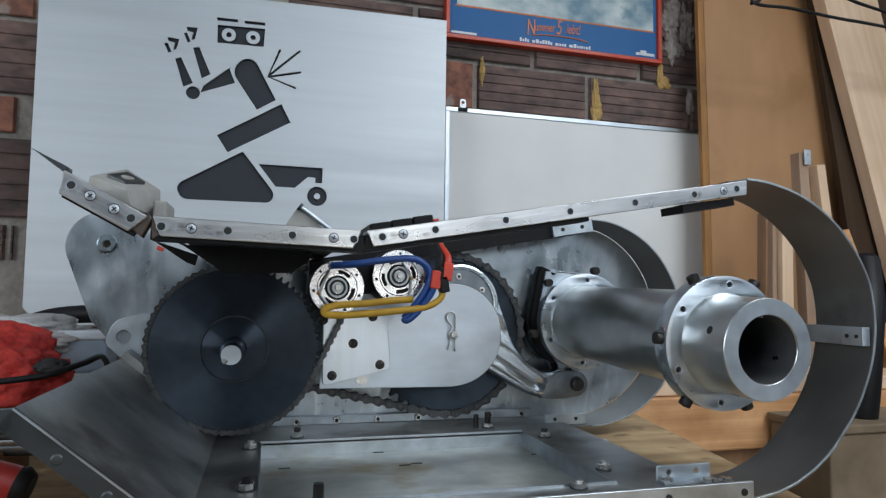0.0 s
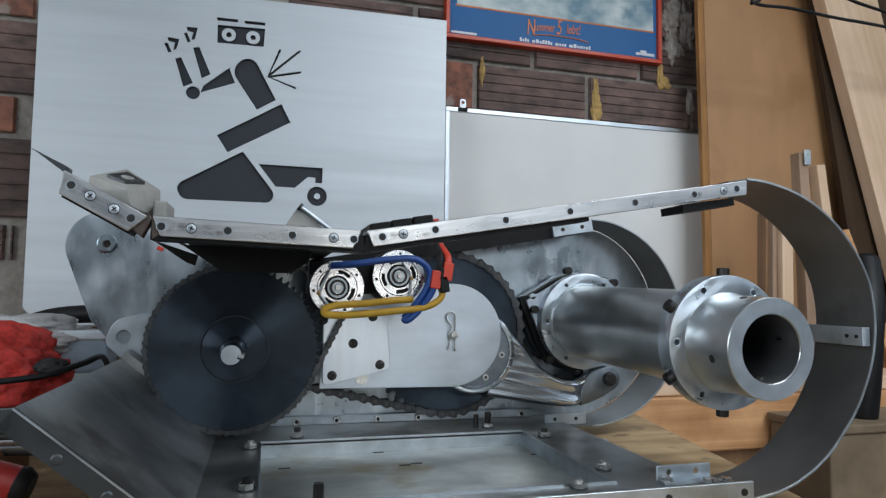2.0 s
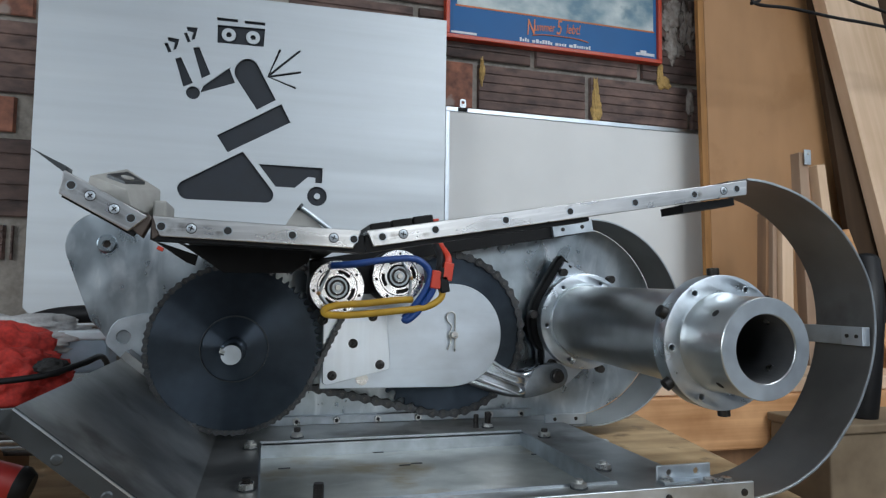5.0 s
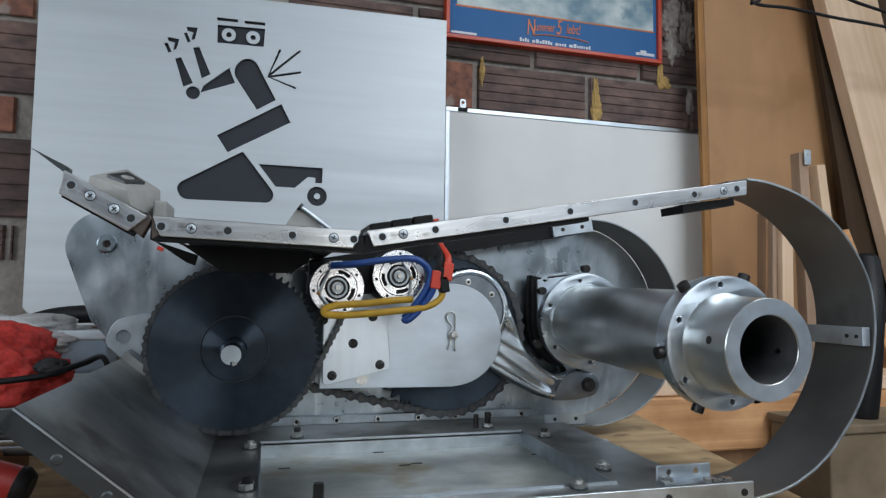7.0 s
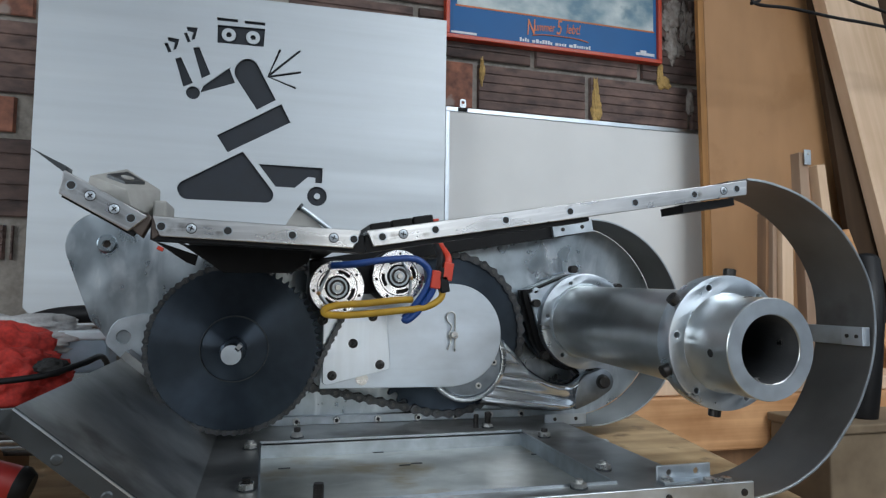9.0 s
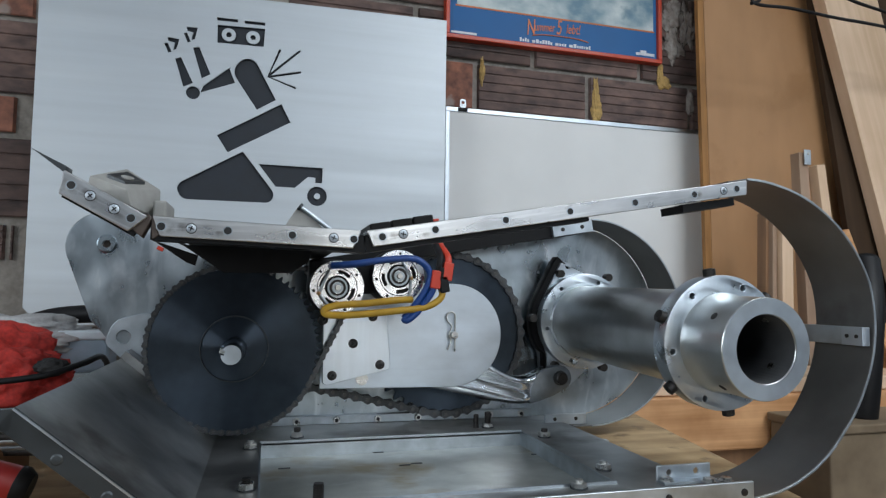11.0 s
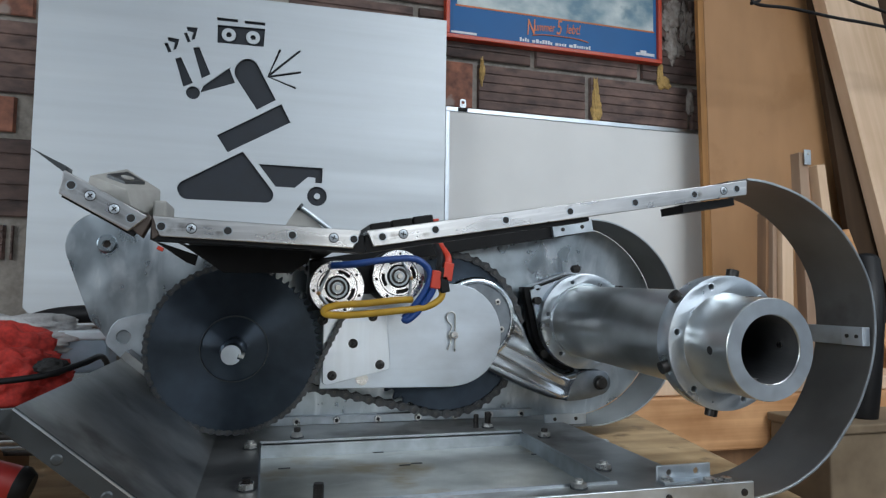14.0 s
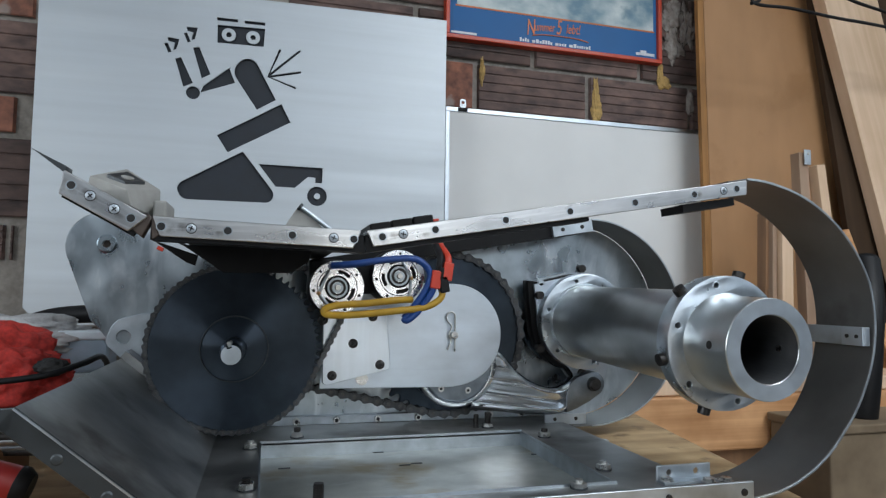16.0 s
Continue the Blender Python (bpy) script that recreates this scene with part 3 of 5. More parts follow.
# base plate with its tray, and the flap bent up at the front end
TX0, TX1, TY0, TY1 = 0.001, 0.3315, 0.565, 0.802
flat("base_plate", [(-0.055, 0.513), (0.418, 0.513), (0.418, 0.906), (-0.055, 0.906)], [[(TX0, TY0), (TX1, TY0), (TX1, TY1), (TX0, TY1)]], Z0 - 0.003, Z0, STEEL, "bare grey steel base plate")
flap = box_bm(-0.150, 0, 0.513, 0.872, -0.003, 0)
mpart("front_flap", along(flap, Matrix.Translation((-0.053, 0, Z0)) @ Matrix.Rotation(radians(39.5), 4, "Y")), STEEL, "bare steel flap bent upwards")
tray = mpart("tray", box_bm(TX0, TX1, TY0, TY1, Z0 - 0.0195, Z0 - 0.0175), TRAYM, "stained sheet metal tray let into the plate")
for b in ((TX0 - 0.002, TX0, TY0, TY1, 0.001), (TX1, TX1 + 0.002, TY0, TY1, 0.001), (TX0 - 0.002, TX1 + 0.002, TY1, TY1 + 0.002, 0.0025), (TX0 - 0.002, TX1 + 0.002, TY0 - 0.002, TY0, 0.0025)):
    mpart("tray_wall", box_bm(b[0], b[1], b[2], b[3], Z0 - 0.0195, Z0 + b[4]), ALU_DULL, "bright folded tray wall", tray)
for sx, sy in ((0.02, 0.75), (0.135, 0.80), (0.17, 0.74), (0.20, 0.815), (0.285, 0.815), (0.325, 0.75), (0.05, 0.81), (0.155, 0.735)):
    mpart("slot_lug", box_bm(sx, sx + 0.013, sy, sy + 0.002, Z0 - 0.0175, Z0 - 0.0165), STEELD, "", tray)


def angle_bar(x0, z0, x1, z1, y, height, depth, mat, name, label="", up=False, chamfer=0.006, thick=0.003):
    """An angle bar that runs from (x0, z0) to (x1, z1): a front flange with chamfered ends and a flange going back."""
    d = Vector((x1 - x0, z1 - z0))
    length, a = d.length, math.atan2(d.y, d.x)
    m = Matrix.Translation((x0, 0, z0)) @ Matrix.Rotation(-a, 4, "Y")
    ob = mplate(name, rounded([(0, 0), (chamfer, -height), (length - chamfer, -height), (length, 0)], 0.0008, 2), [], y, y + thick, mat, label, bevel=0.0006)
    ob.matrix_basis = ob.matrix_basis @ m
    top = mpart("top_flange", along(box_bm(0, length, y + thick, y + depth, -thick, 0, 0.0005), m), mat, "", ob)
    return ob, m, length


rail_a, MA, LA = angle_bar(-0.1426, 1.1862, -0.0855, 1.1549, 0.51, 0.0165, 0.03, ALU_RAIL, "top_rail", "worn aluminium angle rail with countersunk screws")
rail_b, MB, LB = angle_bar(-0.0825, 1.1555, 0.0728, 1.1509, 0.51, 0.0148, 0.03, ALU_RAIL, "top_rail", "worn aluminium angle rail with countersunk screws")
rail_c, MC, LC = angle_bar(0.0773, 1.1511, 0.4445, 1.2148, 0.51, 0.0137, 0.022, ALU_RAIL, "top_rail", "worn aluminium angle rail with countersunk screws", chamfer=0.003)


def rail_hole(rail, m, u, v, screw):
    """A threaded hole, its shade drawn as a dark disc, or a cross-head screw on a rail."""
    if screw:
        head = lathe_bm([(0, 0.5096), (0.0031, 0.5096), (0.0035, 0.5098), (0.0035, 0.512)], u, v, 20)
        s = mpart("screw", along(head, m), ALU_DULL, "cross-head screw", rail)
        smooth(s)
        cross = joined(*[along(box_bm(-0.0021, 0.0021, -0.0002, 0.0002, -0.0004, 0.0004), Matrix.Translation((u, 0.5095, v)) @ Matrix.Rotation(radians(a), 4, "Y")) for a in (20, 110)])
        mpart("screw_slot", along(cross, m), HOLE, "", rail)
        ring = lathe_bm([(0.0035, 0.5096), (0.0040, 0.5096), (0.0042, 0.512)], u, v, 20)
    else:
        mpart("bore", along(lathe_bm([(0, 0.5097), (0.0029, 0.5097), (0.0029, 0.512)], u, v, 16), m), HOLE, "threaded hole, its shade drawn as a dark disc", rail)
        ring = lathe_bm([(0.0029, 0.5096), (0.0036, 0.5096), (0.0036, 0.512)], u, v, 16)
    mpart("countersink", along(ring, m), ALU_DULL if not screw else BOLT, "", rail)


for u, s in ((0.010, 0), (0.0245, 1), (0.043, 1), (0.056, 0)):
    rail_hole(rail_a, MA, u, -0.0072, s)
for u, s in ((0.0065, 0), (0.0275, 1), (0.0535, 0), (0.1015, 0), (0.1335, 1), (0.1495, 0)):
    rail_hole(rail_b, MB, u, -0.0075, s)
for u, s in ((0.0115, 0), (0.029, 1), (0.0565, 0), (0.1195, 0), (0.181, 0), (0.247, 0), (0.311, 0), (0.344, 1), (0.359, 0)):
    rail_hole(rail_c, MC, u, -0.0068, s)

# rusty joint pieces between the rails
mplate("rail_joint", [(-0.0897, 1.1394), (-0.0831, 1.154), (-0.0859, 1.1573), (-0.0973, 1.1458)], [], 0.5125, 0.524, RUST, "rusty cast joint between two rails", bevel=0.0006)
mplate("rail_joint", [(-0.0827, 1.138), (-0.0775, 1.1416), (-0.082, 1.1558), (-0.0834, 1.1532)], [], 0.5125, 0.524, RUST, "rusty cast joint between two rails", bevel=0.0006)
mplate("hinge_plate", [(-0.0678, 1.1252), (-0.0607, 1.1229), (-0.0587, 1.132), (-0.096, 1.1441)], [], 0.600, 0.605, BLACKP, "dark hinge plate under the nose", bevel=0.0006)

# covers and dark members under the rails
mpart("top_cover", along(box_bm(0, LB, 0.54, 0.90, -0.004, -0.001), MB), BLACKP, "black underside of the top cover")
mpart("nose_cover", along(box_bm(0.002, LA, 0.54, 0.80, -0.006, -0.003), MA), BLACKP, "black nose cover plate")
mplate("nose_blade", [(-0.1648, 1.2008), (-0.1415, 1.1890), (-0.1415, 1.1835), (-0.155, 1.1935)], [], 0.5105, 0.527, STEELD, "dark pointed plate edge sticking forward", bevel=0.0003)
mpart("rail_backing", along(box_bm(0.008, LA - 0.002, 0.5135, 0.520, -0.0180, -0.0035), MA), BLACKP, "black strip behind the rail")
mpart("rail_backing", along(box_bm(-0.001, LB + 0.004, 0.5135, 0.535, -0.0175, -0.0035), MB), BLACKP, "black strip behind the rail")
mpart("rail_backing", along(box_bm(-0.003, 0.20, 0.5135, 0.530, -0.0175, -0.0035), MC), BLACKP, "black strip behind the rail")
# the black plate also stands in for shadow over the sprocket's top
mplate("skirt", [(-0.088, 1.150), (-0.045, 1.121), (0.028, 1.122), (0.046, 1.136), (0.05, 1.150)], [], 0.735, 0.739, BLACKP, "black skirt plate under the cover, doubling as shadow on the sprocket")
mpart("rear_rail", along(box_bm(-0.03, LC + 0.005, 0.838, 0.9, -0.021, -0.004), MC), BLACKP, "black steel rear rail")
mpart("under_strap", along(box_bm(0.30, 0.358, 0.515, 0.55, -0.022, -0.0145), MC), BLACKP, "dark strap under the rail end")
mpart("rail_bracket", along(box_bm(0.3175, 0.381, 0.832, 0.8375, -0.021, -0.003, 0.0006), MC), ALU_DULL, "small aluminium angle bracket")
for u in (0.333, 0.364):
    mpart("bracket_screw", along(lathe_bm([(0, 0.8312), (0.003, 0.8314), (0.003, 0.833)], u, -0.012, 12), MC), BOLT)

# rounded steel bands at the rear end
HX, HZ, HR = 0.4455, 1.069, 0.1508
FX, FZ, FR = 0.4585, 1.065, 0.1500
BEND = ((-90, 0.0045), (-78, 0.0030), (-60, -0.0005), (-42, -0.0043), (-22, -0.0030), (0, 0.0015), (18, 0.0042), (35, 0.0022), (55, -0.0005), (75, -0.0028), (90, -0.0030))


def bent(a):
    """How far the hand-rolled near band strays from a true round at an angle."""
    return float(np.interp(a, [p[0] for p in BEND], [p[1] for p in BEND]))


def arc(cx, cz, r, stray, n=49):
    return [(cx + (r + stray * bent(a)) * math.cos(radians(a)), cz + (r + stray * bent(a)) * math.sin(radians(a))) for a in (90 - 180 * i / (n - 1) for i in range(n))]


def band(y0, y1, name, cx, cz, r, stray):
    outer, inner = arc(cx, cz, r, stray), arc(cx, cz, r - 0.0022, stray)
    top, low = outer[0][1], outer[-1][1]
    outline = [(cx - 0.022, top - 0.004)] + outer + [(cx - 0.03, low)] + [(cx - 0.03, low + 0.0022)] + inner[::-1] + [(cx - 0.022, top - 0.0062)]
    return smooth(mplate(name, outline, [], y0, y1, BAND, "half-round rolled steel band", bevel=0.0003), 30)


near_band = band(0.511, 0.582, "end_band", HX, HZ, HR, 1.0)
far_band = band(0.842, 0.911, "end_band", FX, FZ, FR, 0.0)
for cx, cz, r, stray, y, owner in ((HX, HZ, HR, 1.0, 0.5100, near_band), (FX, FZ, FR, 0.0, 0.8412, far_band)):
    rim = arc(cx, cz, r + 0.0002, stray) + arc(cx, cz, r - 0.0018, stray)[::-1]
    mplate("band_edge", rim, [], y, y + 0.001, ALU_DULL, "bright edge strip", owner, 0.0002)
strap = mpart("band_strap", box_bm(0.586, 0.5925, 0.513, 0.594, 1.0545, 1.0735, 0.0005), ALU_DULL, "flat strap across the band")
mpart("strap_tab", box_bm(0.583, 0.586, 0.513, 0.538, 1.0545, 1.0735, 0.0004), ALU, "", strap)
for yy in (0.520, 0.531):
    mpart("rivet", along(rod_bm(0.002, 0, 0.001, 10), Matrix.Translation((0.583, yy, 1.064)) @ Matrix.Rotation(radians(-90), 4, "Y")), BOLT, "", strap)

# bottom rail along the near side, and down the flap
low_rail, ML, LL = angle_bar(-0.060, 0.932, 0.443, 0.932, 0.507, 0.027, 0.003, ALU_DULL, "bottom_rail", "dull aluminium bottom rail with bolts", chamfer=0.0)
flap_rail, MF, LF = angle_bar(-0.164, 1.0185, -0.060, 0.932, 0.507, 0.0165, 0.004, STEELD, "flap_rail", "dark steel edge of the flap", chamfer=0.0)
mpart("edge_light", along(box_bm(0, LF, 0.5062, 0.5072, -0.0012, 0.0002), MF), ALU, "bright edge strip", flap_rail)
mplate("flap_tongue", [(-0.26, 1.0155), (-0.164, 1.0185), (-0.164, 1.002), (-0.26, 1.0)], [], 0.507, 0.51, STEELD, "dark steel tongue", flap_rail)
for u in (0.045, 0.088):
    mpart("dome_bolt", along(lathe_bm([(0, 0.5058), (0.0030, 0.5062), (0.0042, 0.507)], u, -0.010, 16), MF), STEELD, "", flap_rail)
for x in (0.295, 0.352, 0.432):
    mpart("rail_bolt", lathe_bm([(0, 0.5055), (0.0032, 0.5058), (0.0036, 0.507)], x, 0.9225, 16), BOLT, "", low_rail)

# rear side plate
YP = 0.912
side = circle(-0.2035, 1.157, 0.0445, 22, 205, 50) + [(-0.165, 1.183), (-0.10, 1.150), (-0.06, 1.140), (0.06, 1.132), (0.40, 1.192)]
side += circle(FX, FZ, FR - 0.0027, 31, 88, -90) + [(-0.055, 0.919), (-0.152, 0.990), (-0.215, 1.062)]
mplate("side_plate", side, [circle(-0.1998, 1.160, 0.0055, 16)], YP - 0.001, YP + 0.004, GALV, "scuffed grey metal side plate")
mpart("boss_ground", lathe_bm([(0, YP + 0.0035), (0.0054, YP + 0.0035), (0.0054, YP + 0.0042)], -0.1998, 1.160, 16), RUST, "rusty ground of the hole")
smooth(mpart("plate_boss", lathe_bm([(0.005, YP - 0.001), (0.005, YP - 0.004), (0.010, YP - 0.004), (0.0125, YP - 0.001)], -0.1998, 1.160, 24), GALV, "raised rim round a hole"))
mplate("corner_plate", rounded([(-0.197, 1.033), (-0.186, 1.062), (-0.152, 1.071), (-0.05, 1.071), (-0.05, 0.95), (-0.125, 0.972), (-0.152, 0.990)], [0.012, 0.02, 0.01, 0, 0, 0, 0], 5), [circle(-0.174, 1.040, 0.0085, 20)], YP - 0.006, YP - 0.002, ALU_DULL, "clean plate with a round hole")
mpart("red_tag", along(box_bm(-0.004, 0.004, 0.855, 0.859, -0.002, 0.003, 0.001), Matrix.Translation((-0.128, 0, 1.152)) @ Matrix.Rotation(radians(25), 4, "Y")), REDW, "small scrap of red tape")
# folded edge of the flap against the plate
mpart("flap_flange", along(box_bm(-0.152, 0, 0.872, 0.904, 0.0, 0.010), Matrix.Translation((-0.053, 0, Z0)) @ Matrix.Rotation(radians(39.5), 4, "Y")), STEEL)
foot = mpart("side_angle", box_bm(0.012, 0.39, 0.9, 0.910, Z0, 0.9325, 0.0008), ALU_DULL, "aluminium foot angle of the side plate")
for x in (0.046, 0.100, 0.157, 0.215, 0.27, 0.323, 0.372):
    b = to_front(joined(hex_bm(0.0055, 0.003)), x, 0.9, 0.9262)
    mpart("bolt_head", b, ZINC, "", foot)
    mpart("bolt_socket", lathe_bm([(0, 0.8966), (0.0026, 0.8967), (0.0026, 0.8972)], x, 0.9262, 10), HOLE, "", foot)
rear_brk = mpart("floor_bracket", box_bm(0.389, 0.4535, 0.85, 0.854, 0.9175, 0.9325, 0.0006), ALU_DULL, "small aluminium angle bracket")
for x in (0.404, 0.437):
    mpart("bracket_screw", lathe_bm([(0, 0.849), (0.0027, 0.8492), (0.0027, 0.8505)], x, 0.9255, 12), BOLT, "", rear_brk)
near_brk = mplate("floor_bracket", rounded([(0.374, 0.920), (0.4355, 0.920), (0.4355, 0.9365), (0.374, 0.9365)], 0.001, 2), [circle(0.388, 0.9295, 0.003, 14), circle(0.419, 0.9295, 0.003, 14)], 0.558, 0.561, ALU_DULL, "small aluminium angle bracket with two holes")
mpart("bracket_foot", box_bm(0.374, 0.4355, 0.545, 0.558, 0.9212, 0.9235), ALU_DULL, "", near_brk)


def nut_on_plate(x, y, r=0.0075, stud=0.006, mat=ZINC, studmat=BOLT, h=0.0075):
    n = mpart("nut", along(hex_bm(r, h), Matrix.Translation((x, y, Z0))), mat, "hexagon nut on a stud")
    mpart("washer", along(rod_bm(r * 1.12, 0, 0.0013, 20), Matrix.Translation((x, y, Z0 + 0.0004))), STEELD, "", n)
    mpart("stud", along(joined(rod_bm(r * 0.52, h, h + stud), *[rod_bm(r * 0.58, h + 0.0006 + 0.0016 * k, h + 0.0013 + 0.0016 * k) for k in range(int(stud / 0.0016))]), Matrix.Translation((x, y, Z0))), studmat, "", n)


for x, y, s, h in ((0.0435, 0.825, 0.005, 0.0075), (0.2975, 0.836, 0.015, 0.006), (0.349, 0.765, 0.004, 0.007), (0.345, 0.609, 0.003, 0.0065), (0.289, 0.556, 0.003, 0.006), (-0.011, 0.618, 0.004, 0.007), (-0.011, 0.777, 0.003, 0.007)):
    nut_on_plate(x, y, 0.0075, s, ZINC, BOLT if s > 0.0035 else ZINC, h)
mpart("threaded_stud", along(joined(rod_bm(0.0042, 0, 0.021), *[rod_bm(0.0047, 0.002 * k, 0.002 * k + 0.001) for k in range(10)]), Matrix.Translation((0.048, 0.553, Z0))), BOLT, "black threaded stud")
mpart("threaded_stud", along(joined(rod_bm(0.0032, 0, 0.018), *[rod_bm(0.0037, 0.002 * k, 0.002 * k + 0.001) for k in range(9)]), Matrix.Translation((0.2815, 0.838, Z0))), BOLT, "black threaded stud")
for x, y in ((0.3815, 0.553), (0.420, 0.541), (0.439, 0.540)):
    mpart("loose_screw_head", along(joined(hex_bm(0.0055, 0.004), rod_bm(0.007, 0, 0.0012)), Matrix.Translation((x, y, 0.923))), ZINC, "bright screw head")
tagged(part("loose_nut", along(hex_bm(0.0075, 0.008), Matrix.Translation((0.447, 0.79, BZ))), ZINC), "loose steel nut lying on the bench", "nut")

# cover plate with its cotter pin, and the bolted plate on it
cover = mplate("cover_plate", [(0.070, 0.978), (0.249, 0.9765)] + circle(OX, OZ, 0.0692, 25, -88, 90) + [(0.14, 1.116), (0.075, 1.10)], [], 0.838, 0.841, ALU, "smooth aluminium cover plate with a rounded end")
sub = mplate("motor_plate", rounded([(0.073, 0.982), (0.161, 1.003), (0.154, 1.078), (0.072, 1.078)], 0.006), [], 0.831, 0.8375, ALU_MOUNT, "bright aluminium motor plate")
for x, z in ((0.085, 0.9955), (0.0725, 1.0665), (0.136, 1.0705), (0.111, 1.036), (0.1465, 1.0085)):
    b = mpart("button_head_bolt", lathe_bm([(0.0022, 0.8275), (0.0042, 0.8278), (0.0058, 0.8295), (0.0062, 0.831), (0.0075, 0.8311), (0.0075, 0.832)], x, z, 20), BOLT, "black button head bolt", sub)
    smooth(b, 50)
    mpart("hex_socket", along(lathe_bm([(0, 0.8282), (0.0023, 0.8276)], x, z, 6), Matrix()), HOLE, "", sub)
mpart("plate_spacer", lathe_bm([(0, 0.8345), (0.008, 0.8345), (0.008, 0.838)], 0.124, 0.990, 20), ZINC, "", sub)
pin = mpart("clevis_pin", lathe_bm([(0, 0.829), (0.0045, 0.8292), (0.005, 0.830), (0.005, 0.838)], OX, OZ, 20), ZINC, "steel pin through the cover")
smooth(pin, 50)
hair = [(OX - 0.007, 1.0625), (OX - 0.0105, 1.0665), (OX - 0.0105, 1.0735), (OX - 0.005, 1.0775), (OX + 0.0005, 1.0745), (OX + 0.001, 1.066), (OX + 0.001, 1.05), (OX + 0.001, 1.024)]
mpart("cotter_clip", joined(tube_bm([(x, 0.833, z) for x, z in hair], 0.0011, 8), tube_bm([(x, 0.8325, z) for x, z in [(OX - 0.0115, 1.0705), (OX - 0.009, 1.0645), (OX - 0.004, 1.058), (OX - 0.0075, 1.047), (OX - 0.005, 1.040), (OX - 0.0065, 1.033), (OX - 0.0095, 1.0265)]], 0.0011, 8)), ZINC, "spring steel cotter clip", pin)

# motors


def motor(x, z, spin, lugs):
    yf = 0.778
    m = mpart("motor", lathe_bm([(0, 0.835), (0.0335, 0.835), (0.0335, yf + 0.003), (0.0325, yf + 0.001), (0, yf + 0.001)], x, z, 40), BLACKP, "round electric motor with a bright slotted end")
    smooth(m)
    slots = []
    for k in range(4):
        a = spin + 90 * k
        slots.append(circle(x, z, 0.0213, 9, a + 22, a + 68) + circle(x, z, 0.0172, 9, a + 68, a + 22))
    for k in range(7):
        slots.append(circle(x + 0.028 * math.cos(radians(spin + 15 + 51 * k)), z + 0.028 * math.sin(radians(spin + 15 + 51 * k)), 0.0017, 8))
    mplate("end_face", circle(x, z, 0.0325, 44), slots, yf - 0.003, yf, MOTORF, "bright end face with dark slots", m, 0.0004)
    mpart("slot_ground", lathe_bm([(0, yf + 0.0004), (0.030, yf + 0.0004), (0.030, yf + 0.0008)], x, z, 30), HOLE, "", m)
    for r0, r1, y, mt in ((0.0122, 0.0146, yf - 0.006, BLACKP), (0.0100, 0.0119, yf - 0.007, ALU_DULL), (0.0072, 0.0096, yf - 0.008, BOLT), (0.0038, 0.0064, yf - 0.0085, ALU_DULL)):
        smooth(mpart("bearing_ring", lathe_bm([(r0, yf - 0.003), (r0, y), (r1, y), (r1, yf - 0.003)], x, z, 32), mt, "", m))
    smooth(mpart("motor_shaft", lathe_bm([(0, yf - 0.012), (0.003, yf - 0.012), (0.0034, yf - 0.011), (0.0034, yf - 0.003)], x, z, 16), ZINC, "", m))
    smooth(mpart("face_groove", lathe_bm([(0.0234, yf - 0.0031), (0.0234, yf - 0.0034), (0.0243, yf - 0.0034), (0.0243, yf - 0.0031)], x, z, 40), BLACKP, "", m))
    for p, q in zip(lugs, lugs[1:]):
        mpart("terminal", tube_bm([(x + p[0], yf - 0.006, z + p[1]), (x + (p[0] + q[0]) / 2, yf - 0.0068, z + (p[1] + q[1]) / 2), (x + q[0], yf - 0.006, z + q[1])], 0.0017, 8), ALU_DULL, "grey terminal strip", m)
    mpart("terminal_joint", lathe_bm([(0, yf - 0.0095), (0.002, yf - 0.009), (0.0026, yf - 0.0065), (0.002, yf - 0.004)], x + lugs[1][0], z + lugs[1][1], 12), COPPER, "copper solder joint", m)
    return m


motor(0.083, 1.107, 20, ((-0.0105, 0.021), (-0.022, -0.007), (-0.0095, -0.022)))
motor(0.158, 1.1225, -30, ((0.0035, 0.0186), (0.0151, -0.0023), (0.0128, -0.0267)))
mpart("motor_mount", box_bm(0.050, 0.186, 0.795, 0.832, 1.10, 1.142, 0.004), BLACKP, "black motor mount behind the motors")

# cables and plug
YC = 0.752
wires = thing("motor_wiring", (0.13, YC, 1.07), "blue, yellow, red and black motor cables with plugs", "cable")


def cable(points, r, mat, label):
    return seat(part("cable", tube_bm(points, r), mat, wires, label))


cable([(0.075, 0.766, 1.133), (0.10, YC, 1.135), (0.145, YC, 1.142), (0.176, YC, 1.142), (0.192, YC, 1.126), (0.186, YC, 1.105), (0.168, YC, 1.080), (0.160, YC, 1.0715)], 0.0042, BLUEW, "thick blue cable")
cable([(0.160, YC, 1.0715), (0.164, YC - 0.003, 1.0695), (0.176, YC - 0.002, 1.079), (0.192, YC - 0.002, 1.100), (0.1975, YC - 0.002, 1.114)], 0.0042, BLUEW, "thick blue cable loop")
cable([(0.172, 0.766, 1.094), (0.150, YC, 1.093), (0.115, YC, 1.089), (0.083, YC, 1.0865), (0.0675, YC, 1.082), (0.070, YC, 1.0755), (0.10, YC - 0.002, 1.0755), (0.15, YC - 0.003, 1.0805), (0.185, YC - 0.003, 1.085), (0.204, YC - 0.002, 1.095), (0.2085, YC, 1.106)], 0.0042, YELW, "thick yellow cable")
cable([(0.214, 0.80, 1.170), (0.2125, YC + 0.02, 1.158), (0.2145, YC, 1.145), (0.2115, YC, 1.131)], 0.0045, REDW, "thick red cable")
cable([(0.207, 0.80, 1.170), (0.206, YC + 0.02, 1.158), (0.2045, YC, 1.145), (0.2025, YC, 1.128)], 0.0045, RUBBER, "thick black cable")
